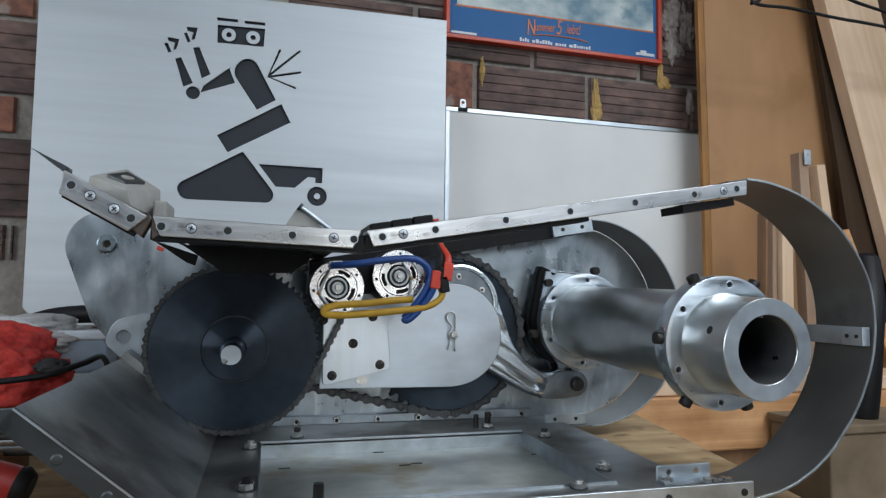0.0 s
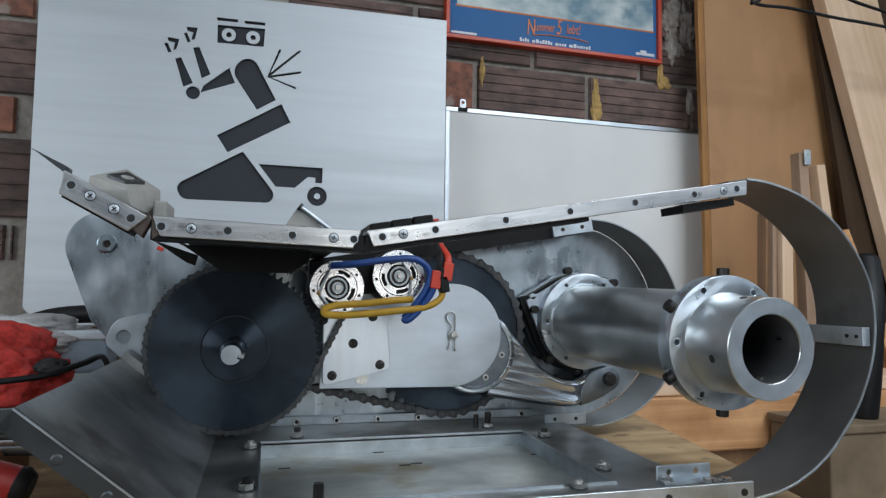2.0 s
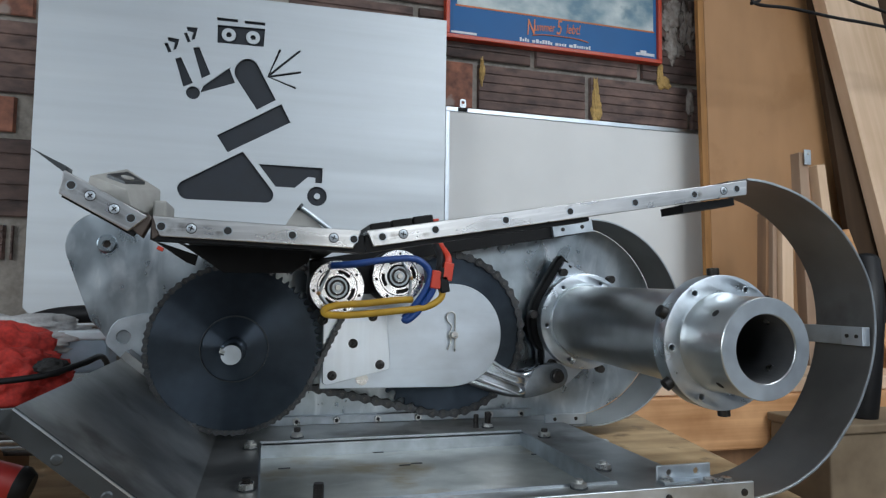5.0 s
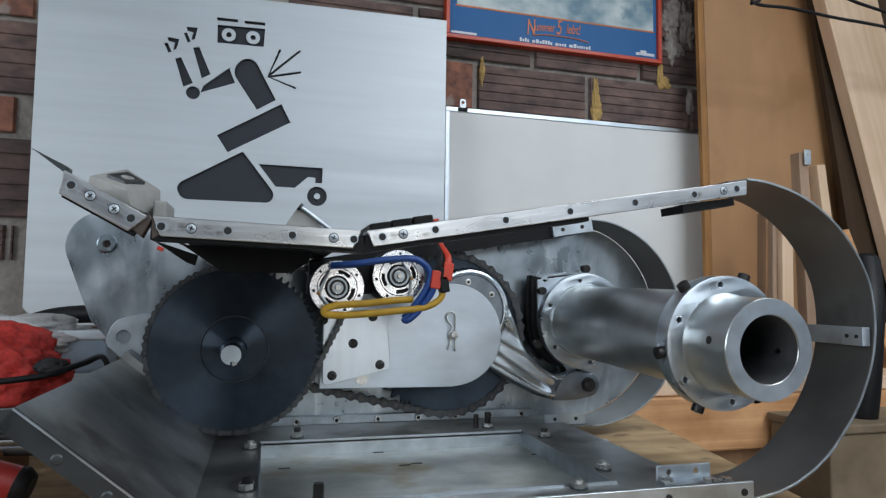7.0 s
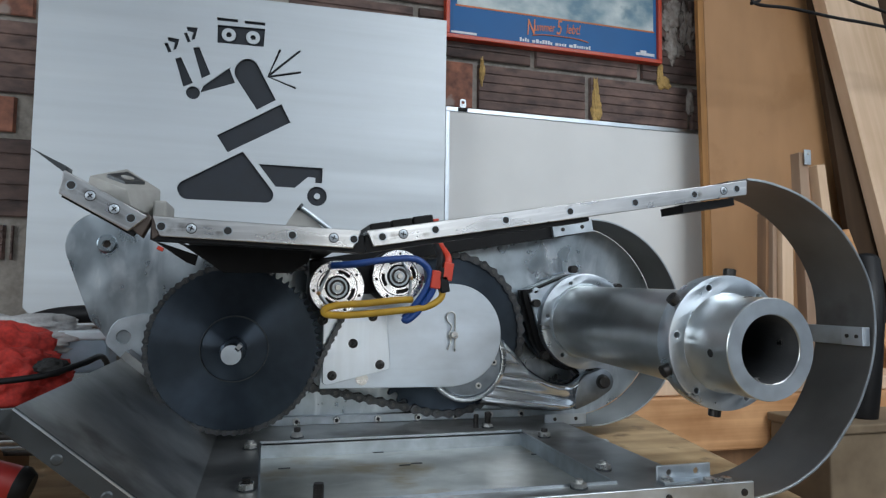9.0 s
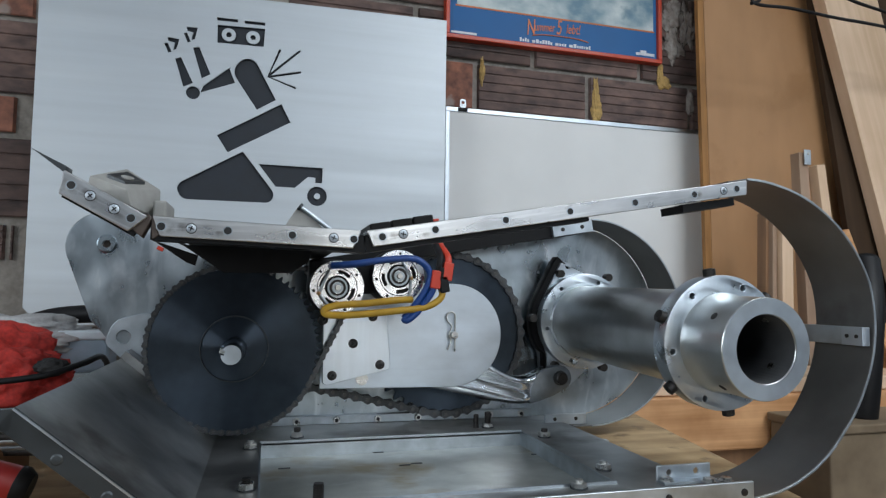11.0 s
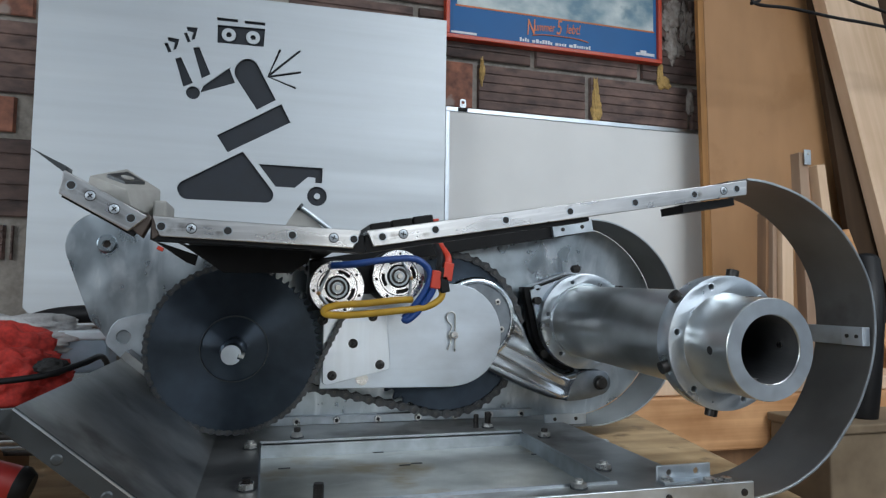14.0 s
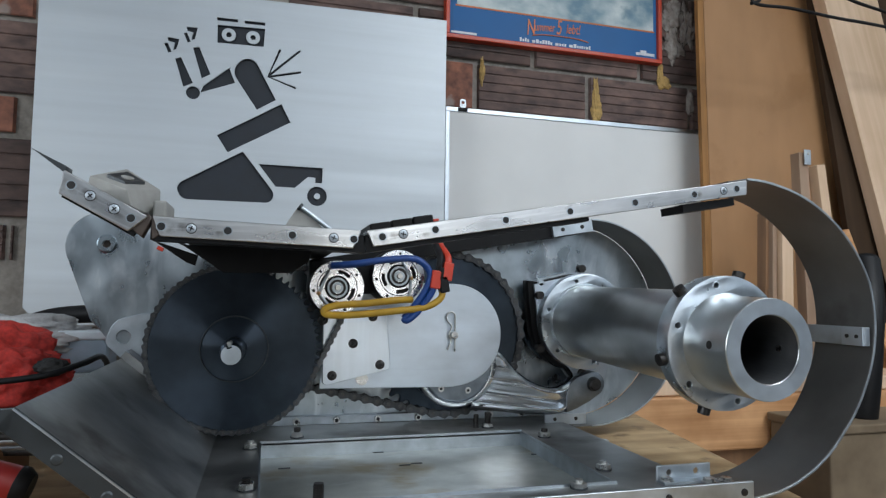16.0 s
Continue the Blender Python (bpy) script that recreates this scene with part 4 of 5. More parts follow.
for x, z, w, h, a, mt in ((0.2130, 1.1285, 0.0125, 0.022, 8, REDW), (0.1985, 1.1185, 0.0125, 0.022, 8, REDW), (0.2085, 1.1130, 0.0115, 0.020, -10, RUBBER), (0.2055, 1.1265, 0.006, 0.014, 5, RUBBER)):
    seat(part("plug", along(box_bm(-w / 2, w / 2, -0.007, 0.007, -h / 2, h / 2, 0.0012), Matrix.Translation((x, YC, z)) @ Matrix.Rotation(radians(a), 4, "Y")), mt, wires, "red plug housing" if mt is REDW else "black plug housing"))

# small things on top of the rails
pack = thing("battery_box", (0.125, 0.6, 1.158), "black ribbed battery box with a red strip on the rail", "battery")
mtop = Matrix.Translation((0.091, 0, 1.1535)) @ Matrix.Rotation(radians(-10), 4, "Y")
for k in range(3):
    seat(part("cell_block", along(box_bm(0.0205 * k, 0.0205 * k + 0.0195, 0.575, 0.66, 0.0, 0.0105 + 0.0006 * k, 0.0015), mtop), BLACKP, pack))
seat(part("red_strip", along(box_bm(0.060, 0.073, 0.60, 0.64, 0.0, 0.009, 0.001), mtop), REDW, pack, "red tape end"))

holder = thing("cast_bracket", (-0.115, 0.6, 1.17), "grey angular bracket with a square window, standing on the nose", "bracket")
block = bmesh.new()
top_a, top_b, top_c, top_d = (-0.1430, 0.580, 1.1942), (-0.1273, 0.640, 1.2123), (-0.0957, 0.630, 1.1925), (-0.1131, 0.570, 1.1832)
for p in (top_a, top_b, top_c, top_d, (-0.1000, 0.600, 1.1668), (-0.1450, 0.580, 1.1800), (-0.1300, 0.640, 1.1800), (-0.0960, 0.630, 1.1620), (-0.1080, 0.570, 1.1680)):
    block.verts.new(p)
bmesh.ops.convex_hull(block, input=block.verts[:])
bmesh.ops.dissolve_limit(block, angle_limit=radians(4), verts=block.verts[:], edges=block.edges[:])
bmesh.ops.bevel(block, geom=block.edges[:], offset=0.0010, segments=2, affect="EDGES", profile=0.5)
body = seat(part("bracket_body", block, PRINT, holder))


def on_top(u, v, lift):
    """A point on the sloping top of the bracket, u along the front edge and v towards the back."""
    a, b, c, e = (Vector(p) for p in (top_a, top_b, top_c, top_d))
    p = a.lerp(e, u).lerp(b.lerp(c, u), v)
    n = (e - a).cross(b - a).normalized()
    return p + n * lift


# raised dark slab that draws the shade inside the open window
win = bmesh.new()
win.faces.new([win.verts.new(on_top(u, v, 0.0030)) for u, v in ((0.24, 0.20), (0.74, 0.20), (0.74, 0.76), (0.24, 0.76))])
made = bmesh.ops.extrude_face_region(win, geom=win.faces[:])
for v in made["geom"]:
    if isinstance(v, bmesh.types.BMVert):
        v.co.z -= 0.0030
bmesh.ops.recalc_face_normals(win, faces=win.faces[:])
seat(part("window_recess", win, STEELD, body, "square window, its shade drawn as a dark slab"))
seat(part("inner_plug", along(rod_bm(0.0052, 0.0, 0.0012, 20), Matrix.Translation(on_top(0.55, 0.45, 0.0030)) @ Vector((0, 0, 1)).rotation_difference(on_top(0, 0, 1) - on_top(0, 0, 0)).to_matrix().to_4x4()), PRINT, body))
seat(part("side_tab", box_bm(-0.0955, -0.0845, 0.59, 0.64, 1.155, 1.178, 0.002), PRINT, holder))
fin = thing("guide_fin", (0.04, 0.6, 1.153), "small grey folded metal fin on the top cover", "bracket")
seat(plate("fin_plate", rounded([(0.0100, 1.153), (0.0262, 1.1797), (0.0310, 1.1800), (0.0500, 1.1600), (0.0500, 1.153)], 0.001, 2), [], 0.602, 0.606, PRINT, fin))
seat(part("fin_tube", tube_bm([(0.0285, 0.600, 1.1792), (0.0420, 0.600, 1.1698), (0.0610, 0.600, 1.1560)], 0.0024, 12), ALU_DULL, fin, "thin tube along the sloping edge"))
seat(part("fin_cap", along(rod_bm(0.0036, -0.0012, 0.0016, 14), Matrix.Translation((0.0285, 0.600, 1.1792)) @ Matrix.Rotation(radians(-55), 4, "Y")), STEELD, fin))

# ---- the machine: moving parts, each in its own space about its axle ----
PITCH = 0.015875      # of the crank chain
FINE = 0.009525       # of the jackshaft chain


def sprocket_outline(teeth, pitch_radius, k=1.0):
    out = []
    for i in range(teeth):
        for da, r in ((0.0, pitch_radius - 0.0048 * k), (0.2, pitch_radius - 0.0036 * k), (0.38, pitch_radius + 0.0035 * k), (0.5, pitch_radius + 0.0052 * k), (0.62, pitch_radius + 0.0035 * k), (0.8, pitch_radius - 0.0036 * k)):
            a = 2 * math.pi * (i + da) / teeth
            out.append((r * math.cos(a), r * math.sin(a)))
    return out


def moving(name, x, y, z, label):
    ob = new(name)
    ob.parent = machine
    ob["label"] = label
    ob.location = Vector((x, y, z)) - machine.location
    return ob


R66 = FINE / 2 / math.sin(math.pi / 66)
R44 = PITCH / 2 / math.sin(math.pi / 44)
jack = moving("jackshaft_sprocket", LX, 0.822, LZ, "large black sprocket disc with a raised hub")
plate("sprocket_disc", sprocket_outline(66, R66, 0.6), [], -0.004, 0.004, BLACK, jack, bevel=0.001)
smooth(part("hub_disc", lathe_bm([(0.0, -0.0085), (0.036, -0.0085), (0.0385, -0.0075), (0.0388, -0.004)], seg=64), BLACK, jack), 50)
# metal ring added so that the hub's edge shows a glint
smooth(part("hub_ring", lathe_bm([(0.0384, -0.0075), (0.0388, -0.0095), (0.0396, -0.0095), (0.0400, -0.004)], seg=64), STEELD, jack, "raised ring added to draw the hub edge's glint"), 60)
smooth(part("hub_boss", lathe_bm([(0.011, -0.050), (0.0135, -0.0495), (0.0145, -0.048), (0.0145, -0.0085)], seg=40), BLACK, jack), 50)
shaft_end = circle(0, 0, 0.0108, 40, 14, 346) + [(0.0072, -0.0026), (0.0072, 0.0026)]
plate("shaft", shaft_end, [], -0.084, 0.05, BLACK, jack, "dark steel shaft", bevel=0.0005)
plate("shaft_face", shaft_end, [], -0.0852, -0.084, ALU_DULL, jack, "bright keyed shaft end", bevel=0.0003)
part("shaft_key", box_bm(0.0074, 0.0135, -0.07, -0.03, -0.0024, 0.0024, 0.0004), ZINC, jack, "square shaft key")

crank = moving("crank_sprocket", OX, 0.876, OZ, "large black toothed crank sprocket")
plate("sprocket_disc", sprocket_outline(44, R44), [], -0.004, 0.004, BLACK, crank, bevel=0.001)
CRANK_R, ROD_L, LEVER_R = 0.0422, 0.2122, 0.0916
smooth(part("crank_disc", lathe_bm([(0, -0.012), (0.03, -0.012), (0.03, -0.004)], CRANK_R, 0, 40), ALU_DULL, crank))

# the connecting rod lies in its own space with its big end at the origin and its eye at ROD_L
rod = moving("connecting_rod", OX + CRANK_R, 0.858, OZ, "polished aluminium connecting rod with a round big end")
ROD_TOP = ((0.030, 0.0507), (0.047, 0.0415), (0.058, 0.0315), (0.078, 0.0155), (0.093, 0.0040), (0.108, -0.0050), (0.127, -0.0115), (0.145, -0.0137), (0.163, -0.0104), (0.179, 0.0016), (0.191, 0.0124))
ROD_LOW = ((0.030, -0.0590), (0.063, -0.0575), (0.108, -0.0562), (0.152, -0.0522), (0.178, -0.0448), (0.191, -0.0375))


def along_rod(table, u):
    return float(np.interp(u, [p[0] for p in table], [p[1] for p in table]))


def rod_shank():
    """The forged shank: two rounded ribs with a hollow between, rolling off at both edges and running out at the eye."""
    bm = bmesh.new()
    rows = []
    us = [0.030 + 0.161 * i / 46 for i in range(47)]
    for u in us:
        t = 0.25 * sum(along_rod(ROD_TOP, u + d) for d in (-0.005, -0.0017, 0.0017, 0.005))
        w = 0.25 * sum(along_rod(ROD_LOW, u + d) for d in (-0.005, -0.0017, 0.0017, 0.005))
        row = []
        for k in range(33):
            f = k / 32
            v = w + (t - w) * (0.5 - 0.5 * math.cos(math.pi * f))
            edge = min(v - w, t - v)
            roll = 1 - math.sqrt(max(0.0, 1 - (1 - min(1.0, edge / 0.010)) ** 2))
            fade = 1 / (1 + math.exp((u + 0.55 * (v + 0.03) - 0.166) / 0.0022))
            rib = 0.0050 * math.exp(-((v + 0.046) / 0.0105) ** 2) + 0.0046 * math.exp(-((v + 0.0135) / 0.0115) ** 2) + 0.0030 * math.exp(-((v - 0.021) / 0.010) ** 2)
            y = -0.0075 - fade * rib + 0.012 * roll
            row.append(bm.verts.new((u, y, v)))
        rows.append(row)
    for a, b in zip(rows, rows[1:]):
        for k in range(32):
            bm.faces.new((a[k], b[k], b[k + 1], a[k + 1]))
    skirt = [e for e in bm.edges if e.is_boundary]
    made = bmesh.ops.extrude_edge_only(bm, edges=skirt)
    for v in made["geom"]:
        if isinstance(v, bmesh.types.BMVert):
            v.co.y = 0.013
    bmesh.ops.recalc_face_normals(bm, faces=bm.faces[:])
    return bm


smooth(part("rod_shank", rod_shank(), ALU_POLISH, rod, "polished forged shank with two ribs"), 50)
smooth(part("big_end", lathe_bm([(0.0492, -0.004), (0.0492, -0.0118), (0.0505, -0.0136), (0.0535, -0.0140), (0.0565, -0.0125), (0.0585, -0.009), (0.0592, -0.004), (0.0592, 0.013), (0.0492, 0.013)], seg=80, close=True), ALU_POLISH, rod, "bright rounded ring of the big end"), 45)
smooth(part("bearing_cap", lathe_bm([(0, -0.0128), (0.0480, -0.0128), (0.0490, -0.0118), (0.0490, -0.006)], seg=64), ALU_CAP, rod, "dull round bearing cap"))
for k in range(6):
    a = radians(4 + 60 * k)
    cx, cz = 0.0385 * math.cos(a), 0.0385 * math.sin(a)
    smooth(part("cap_bolt", lathe_bm([(0.0019, -0.0136), (0.0030, -0.0140), (0.0042, -0.0136), (0.0046, -0.0126)], cx, cz, 16), ZINC, rod, "bright socket screw"), 40)
    part("cap_bolt_socket", lathe_bm([(0, -0.0130), (0.0020, -0.0132)], cx, cz, 8), HOLE, rod)
eye = circle(ROD_L, 0, 0.0178, 20, -48, 128) + [(0.185, 0.0065), (0.176, -0.004), (0.172, -0.025), (0.176, -0.0455), (0.191, -0.0378), (0.209, -0.0262)]
smooth(plate("rod_eye", eye, [], -0.0085, 0.013, ALU_CAP, rod, "flat eye of the small end", bevel=0.0012, res=1), 40)
smooth(part("pin_bolt", lathe_bm([(0, -0.0170), (0.0074, -0.0170), (0.0088, -0.0155), (0.0088, -0.008)], ROD_L, 0, 24), BOLT, rod, "dark pivot bolt head"))
smooth(part("pin_washer", lathe_bm([(0.0088, -0.0100), (0.0104, -0.0100), (0.0108, -0.0084)], ROD_L, 0, 28), STEELD, rod))

PIN_ANGLE = 100.3     # from the lever's pin to the axle's own zero
axle = moving("axle_tube", AX, 0.865, AZ, "turned aluminium axle tube with flanges")
smooth(part("tube", lathe_bm([(0.0518, 0.0), (0.0518, -0.298), (0.046, -0.298), (0.046, 0.0)], seg=72), ALU_TUBE, axle, "satin turned tube with dark handling stains"))


def ring_holes(r, phase, hr):
    return [circle(r * math.cos(radians(phase + 60 * k)), r * math.sin(radians(phase + 60 * k)), hr, 14) for k in range(6)]


collar = smooth(plate("collar", circle(0, 0, 0.0700, 80), [circle(0, 0, 0.0515, 56)] + ring_holes(0.0603, 86.8, 0.0027), -0.012, 0.004, ALU_FLANGE, axle, "turned collar with six holes", 0.0012, 1), 40)
smooth(part("collar_step", lathe_bm([(0.0516, -0.0125), (0.0545, -0.0132), (0.0552, -0.0125), (0.0552, -0.011)], seg=72), ALU_FLANGE, collar), 50)
fl = smooth(plate("flange", circle(0, 0, 0.0680, 80), [circle(0, 0, 0.0475, 56)] + ring_holes(0.0594, 85.4, 0.0033), -0.317, -0.297, ALU_FLANGE, axle, "thick turned flange with six holes", 0.0009, 1), 40)
part("hole_ground", lathe_bm([(0.053, -0.303), (0.0655, -0.303), (0.0655, -0.302)], seg=48), BOLT, fl)
for k in range(6):
    a = radians(85.4 + 60 * k)
    smooth(part("hole_rim", lathe_bm([(0.0033, -0.3171), (0.0036, -0.3173), (0.0041, -0.3171)], 0.0594 * math.cos(a), 0.0594 * math.sin(a), 16), ALU_FACE, fl, "bright chamfered rim"))
smooth(part("stub", lathe_bm([(0.0505, -0.317), (0.0492, -0.3195), (0.0485, -0.324), (0.0480, -0.330), (0.0477, -0.3745), (0.0471, -0.3752), (0.0325, -0.3752), (0.0319, -0.3745), (0.0319, -0.295)], seg=80), ALU_TUBE, axle, "stub with a thick turned rim"), 40)
part("stub_face", lathe_bm([(0.0327, -0.3757), (0.0470, -0.3757), (0.0471, -0.3752)], seg=80), ALU_FACE, axle, "matt turned end ring")
bore = part("bore_wall", lathe_bm([(0, -0.02), (0.0318, -0.02), (0.0318, -0.3740)], seg=48), BOREM, axle, "bore wall with its shade in the colour")
for k in range(6):
    a = 116.2 + 60 * k
    s = along(joined(rod_bm(0.0062, 0.060, 0.0748, 20), rod_bm(0.0052, 0.0748, 0.0753, 20)), Matrix.Translation((0, -0.3085, 0)) @ Matrix.Rotation(radians(90 - a), 4, "Y"))
    s = smooth(part("set_screw", s, BOLT, axle, "black set screw"), 40)
    part("screw_socket", along(rod_bm(0.0027, 0.0752, 0.0755, 6), Matrix.Translation((0, -0.3085, 0)) @ Matrix.Rotation(radians(90 - a), 4, "Y")), HOLE, s)
    b = along(joined(rod_bm(0.0058, 0.0, 0.011, 16)), Matrix.Translation((0.0775 * math.cos(radians(a + 18)), 0.006, 0.0775 * math.sin(radians(a + 18)))) @ Matrix.Rotation(radians(90), 4, "X"))
    smooth(part("cap_screw", b, BOLT, axle, "black cap screw"), 40)
for k in range(4):
    a = 70 + 90 * k
    m = Matrix.Translation((0, -0.352, 0)) @ Matrix.Rotation(radians(90 - a), 4, "Y")
    part("radial_hole", along(rod_bm(0.0040, 0.0462, 0.0479, 14), m), HOLE, axle)
    rim = along(lathe_bm([(0.0040, 0.0), (0.0043, -0.0004), (0.0050, 0.0)], seg=14), m @ Matrix.Translation((0, 0, 0.0477)) @ Matrix.Rotation(radians(90), 4, "X"))
    part("radial_hole_rim", rim, ALU_FACE, axle)
    # small bright disc that draws a glint on the bore wall
    part("bore_hole_glint", along(rod_bm(0.0032, 0.0300, 0.0317, 10), m), ZINC, axle, "bright disc drawing a glint in the bore")


def lever_outline(low, high=None):
    """Lever plate, grown evenly or, with a second figure, less on its upper side: a round body with an angled lug by the pin at 0 degrees and one long blunt corner."""
    pts = []
    high = low if high is None else high
    for p, a in ((0.072, -20), (0.098, -4), (0.101, 8), (0.098, 18), (0.074, 34)):
        pts.append(((p + high) * math.cos(radians(a)), (p + high) * math.sin(radians(a))))
    for a in range(48, 335, 6):
        grow = low if a > 222 else high
        k = r = 0.068 + grow
        for c, h in ((108, 0.080), (228, 0.0925)):
            d = abs(a - c)
            if d < 42:
                k = max(r, min(h + grow, r / max(math.cos(radians(max(0.0, 42 - d))), 0.5)))
        pts.append((k * math.cos(radians(a)), k * math.sin(radians(a))))
    c, q = math.cos(radians(-PIN_ANGLE)), math.sin(radians(-PIN_ANGLE))
    return [(c * x - q * z, q * x + c * z) for x, z in pts]


lever_hole = [circle(0.0835 * math.cos(radians(222 - PIN_ANGLE)), 0.0835 * math.sin(radians(222 - PIN_ANGLE)), 0.0042, 14)]
plate("lever_plate", lever_outline(0.0), lever_hole, 0.004, 0.0085, ALU, axle, "aluminium lever plate with a pointed corner", 0.0005)
plate("lever_core", lever_outline(0.0085, 0.0015), [], 0.0085, 0.029, BLACKP, axle, "thick black lever core", 0.0005)
plate("lever_back", lever_outline(0.0050, 0.0040), [], 0.029, 0.036, ALU, axle, "rear lever plate", 0.0005)

# ---- roller chains ----


def chain_path(o1, r1, o2, r2):
    """Clockwise loop round two wheels: its length, and place and heading at a way along it."""
    d = Vector(o2) - Vector(o1)
    phi, beta = math.atan2(d.y, d.x), math.acos((r1 - r2) / d.length)
    run = math.sqrt(d.length ** 2 - (r1 - r2) ** 2)
    a_up, a_dn = phi + beta, phi - beta
    arc2, arc1 = r2 * 2 * beta, r1 * (2 * math.pi - 2 * beta)
    total = 2 * run + arc1 + arc2

    def at(s):
        s %= total
        if s < run:
            c, a, u = o1, a_up, s
        elif s < run + arc2:
            a = a_up - (s - run) / r2
            return o2[0] + r2 * math.cos(a), o2[1] + r2 * math.sin(a), a - math.pi / 2
        elif s < 2 * run + arc2:
            c, a, u = o2, a_dn, s - run - arc2
        else:
            a = a_dn - (s - 2 * run - arc2) / r1
            return o1[0] + r1 * math.cos(a), o1[1] + r1 * math.sin(a), a - math.pi / 2
        h = a - math.pi / 2
        rr = r1 if c is o1 else r2
        return c[0] + rr * math.cos(a) + u * math.cos(h), c[1] + rr * math.sin(a) + u * math.sin(h), h
    return total, at


PINM = material("worn_chain_pin", (0.10, 0.098, 0.095), 0.4, 0.8, 0.2, 200)


def link_mesh(outer, pitch):
    k = pitch / PITCH
    p, w = pitch / 2, (0.0066 if outer else 0.0050) * k
    r = (0.0066 if outer else 0.0062) * k
    pts = circle(p, 0, r, 7, -75, 75) + [(0, r * 0.52)] + circle(-p, 0, r, 7, 105, 255) + [(0, -r * 0.52)]
    bms, pins = [], []
    for s in (-1, 1):
        me = flat_mesh(pts, [], 0.0015 * k, 0.0003 * k)
        me.transform(Matrix.Translation((0, s * w, 0)) @ Matrix.Rotation(radians(90), 4, "X"))
        b = bmesh.new()
        b.from_mesh(me)
        bms.append(b)
    for s in (-1, 1):
        y, pr = (0.0084 * k, 0.0026 * k) if outer else (0.004 * k, 0.005 * k)
        pins.append(lathe_bm([(0, -y), (pr, -y), (pr, y)], s * p, 0, 8))
    bm = joined(*bms)
    plates = len(bm.faces)
    bm = joined(bm, *pins)
    me = bpy.data.meshes.new("chain_link")
    bm.to_mesh(me)
    bm.free()
    me.materials.append(CHAIN)
    me.materials.append(PINM)
    for i, f in enumerate(me.polygons):
        f.material_index = 1 if i >= plates else 0
    return me


def chain(o1, r1, o2, r2, y, pitch, label):
    total, at = chain_path(o1, r1, o2, r2)
    n = 2 * round(total / pitch / 2)
    ob = thing("roller_chain", (o1[0], y, o1[1]), label, "chain")
    kinds = link_mesh(False, pitch), link_mesh(True, pitch)
    links = []
    for i in range(n):
        k = new("chain_link", kinds[i % 2])
        k.parent = ob
        links.append((k, total * i / n))
    return ob, links, at, o1


far_chain = chain((OX, OZ), R44, (0.004, 1.0195), 0.030, 0.876, PITCH, "dark oiled roller chain round the crank sprocket")
near_chain = chain((LX, LZ), R66, (0.084, 1.105), 0.026, 0.822, FINE, "dark oiled roller chain round the jackshaft sprocket")
smooth(mpart("drive_pinion", lathe_bm([(0, 0.817), (0.022, 0.817), (0.022, 0.827), (0, 0.827)], 0.084, 1.105, 24), BOLT, "small drive pinion"))
smooth(mpart("jack_pinion", lathe_bm([(0, 0.871), (0.025, 0.871), (0.025, 0.881), (0, 0.881)], 0.004, 1.0195, 30), BLACKP, "hidden chain wheel"))

# ---- clutter beside the machine ----
cloth = thing("red_cloth", (-0.28, 0.86, 0.97), "crumpled red cloth bag lying on clutter", "cloth")


def crumple(cx, cy, cz, rx, ry, rz, seed, amp):
    bm = bmesh.new()
    bmesh.ops.create_icosphere(bm, subdivisions=5, radius=1)
    for v in bm.verts:
        d = v.co.normalized()
        n = noise.noise(d * 1.6 + Vector((seed, 0, 0))) + 1.1 * (0.35 - abs(noise.noise(d * 2.4 + Vector((0, seed, 0))))) + 0.7 * (0.3 - abs(noise.noise(Vector((d.x * 3, d.y * 6, d.z * 6)) + Vector((0, 0, seed)))))
        k = 1 + amp * n
        v.co = Vector((cx + rx * d.x * k, cy + ry * d.y * k, cz + rz * d.z * k))
    for f in bm.faces:
        f.smooth = True
    return bm


seat(part("cloth_body", crumple(-0.315, 0.87, 0.995, 0.080, 0.06, 0.052, 3.1, 0.42), REDC, cloth))
seat(part("cloth_fold", crumple(-0.268, 0.83, 0.990, 0.040, 0.03, 0.034, 7.7, 0.45), REDC, cloth))
seat(part("cloth_fold", crumple(-0.325, 0.82, 0.955, 0.06, 0.03, 0.03, 1.7, 0.45), REDC, cloth))
# black lump standing in for the shade inside the bag
seat(part("bag_opening", crumple(-0.226, 0.806, 1.014, 0.016, 0.008, 0.009, 4.4, 0.25), HOLE, cloth, "bag opening, its shade drawn as a black lump"))
tagged(part("grey_cloth", crumple(-0.345, 0.98, 1.035, 0.12, 0.05, 0.032, 9.2, 0.35), GREYC), "pale grey folded cloth behind the red one", "cloth")
tub = thing("plastic_tub", (-0.235, 0.97, 0.93), "small cloudy plastic tub with blue contents", "container")
seat(part("tub_body", box_bm(-0.258, -0.199, 0.95, 1.0, 0.99, 1.037, 0.004), BLUEP, tub))
seat(part("tub_rim", box_bm(-0.262, -0.195, 0.946, 1.004, 1.034, 1.046, 0.003), CLEARP, tub, "cloudy rim"))
seat(part("tub_stand", box_bm(-0.256, -0.201, 0.952, 0.998, BZ, 0.99, 0.003), CLEARP, tub))
tagged(part("black_cable", tube_bm([(-0.42, 0.76, 1.000), (-0.30, 0.757, 1.003), (-0.225, 0.757, 1.0095), (-0.192, 0.79, 1.019), (-0.184, 0.84, 1.022), (-0.195, 0.93, 1.0)], 0.0035), RUBBER), "thick black cable lying over the flap", "cable")
grip = thing("red_tool", (-0.2, 0.6, BZ), "tool with a thick red plastic handle lying on the bench", "tool")
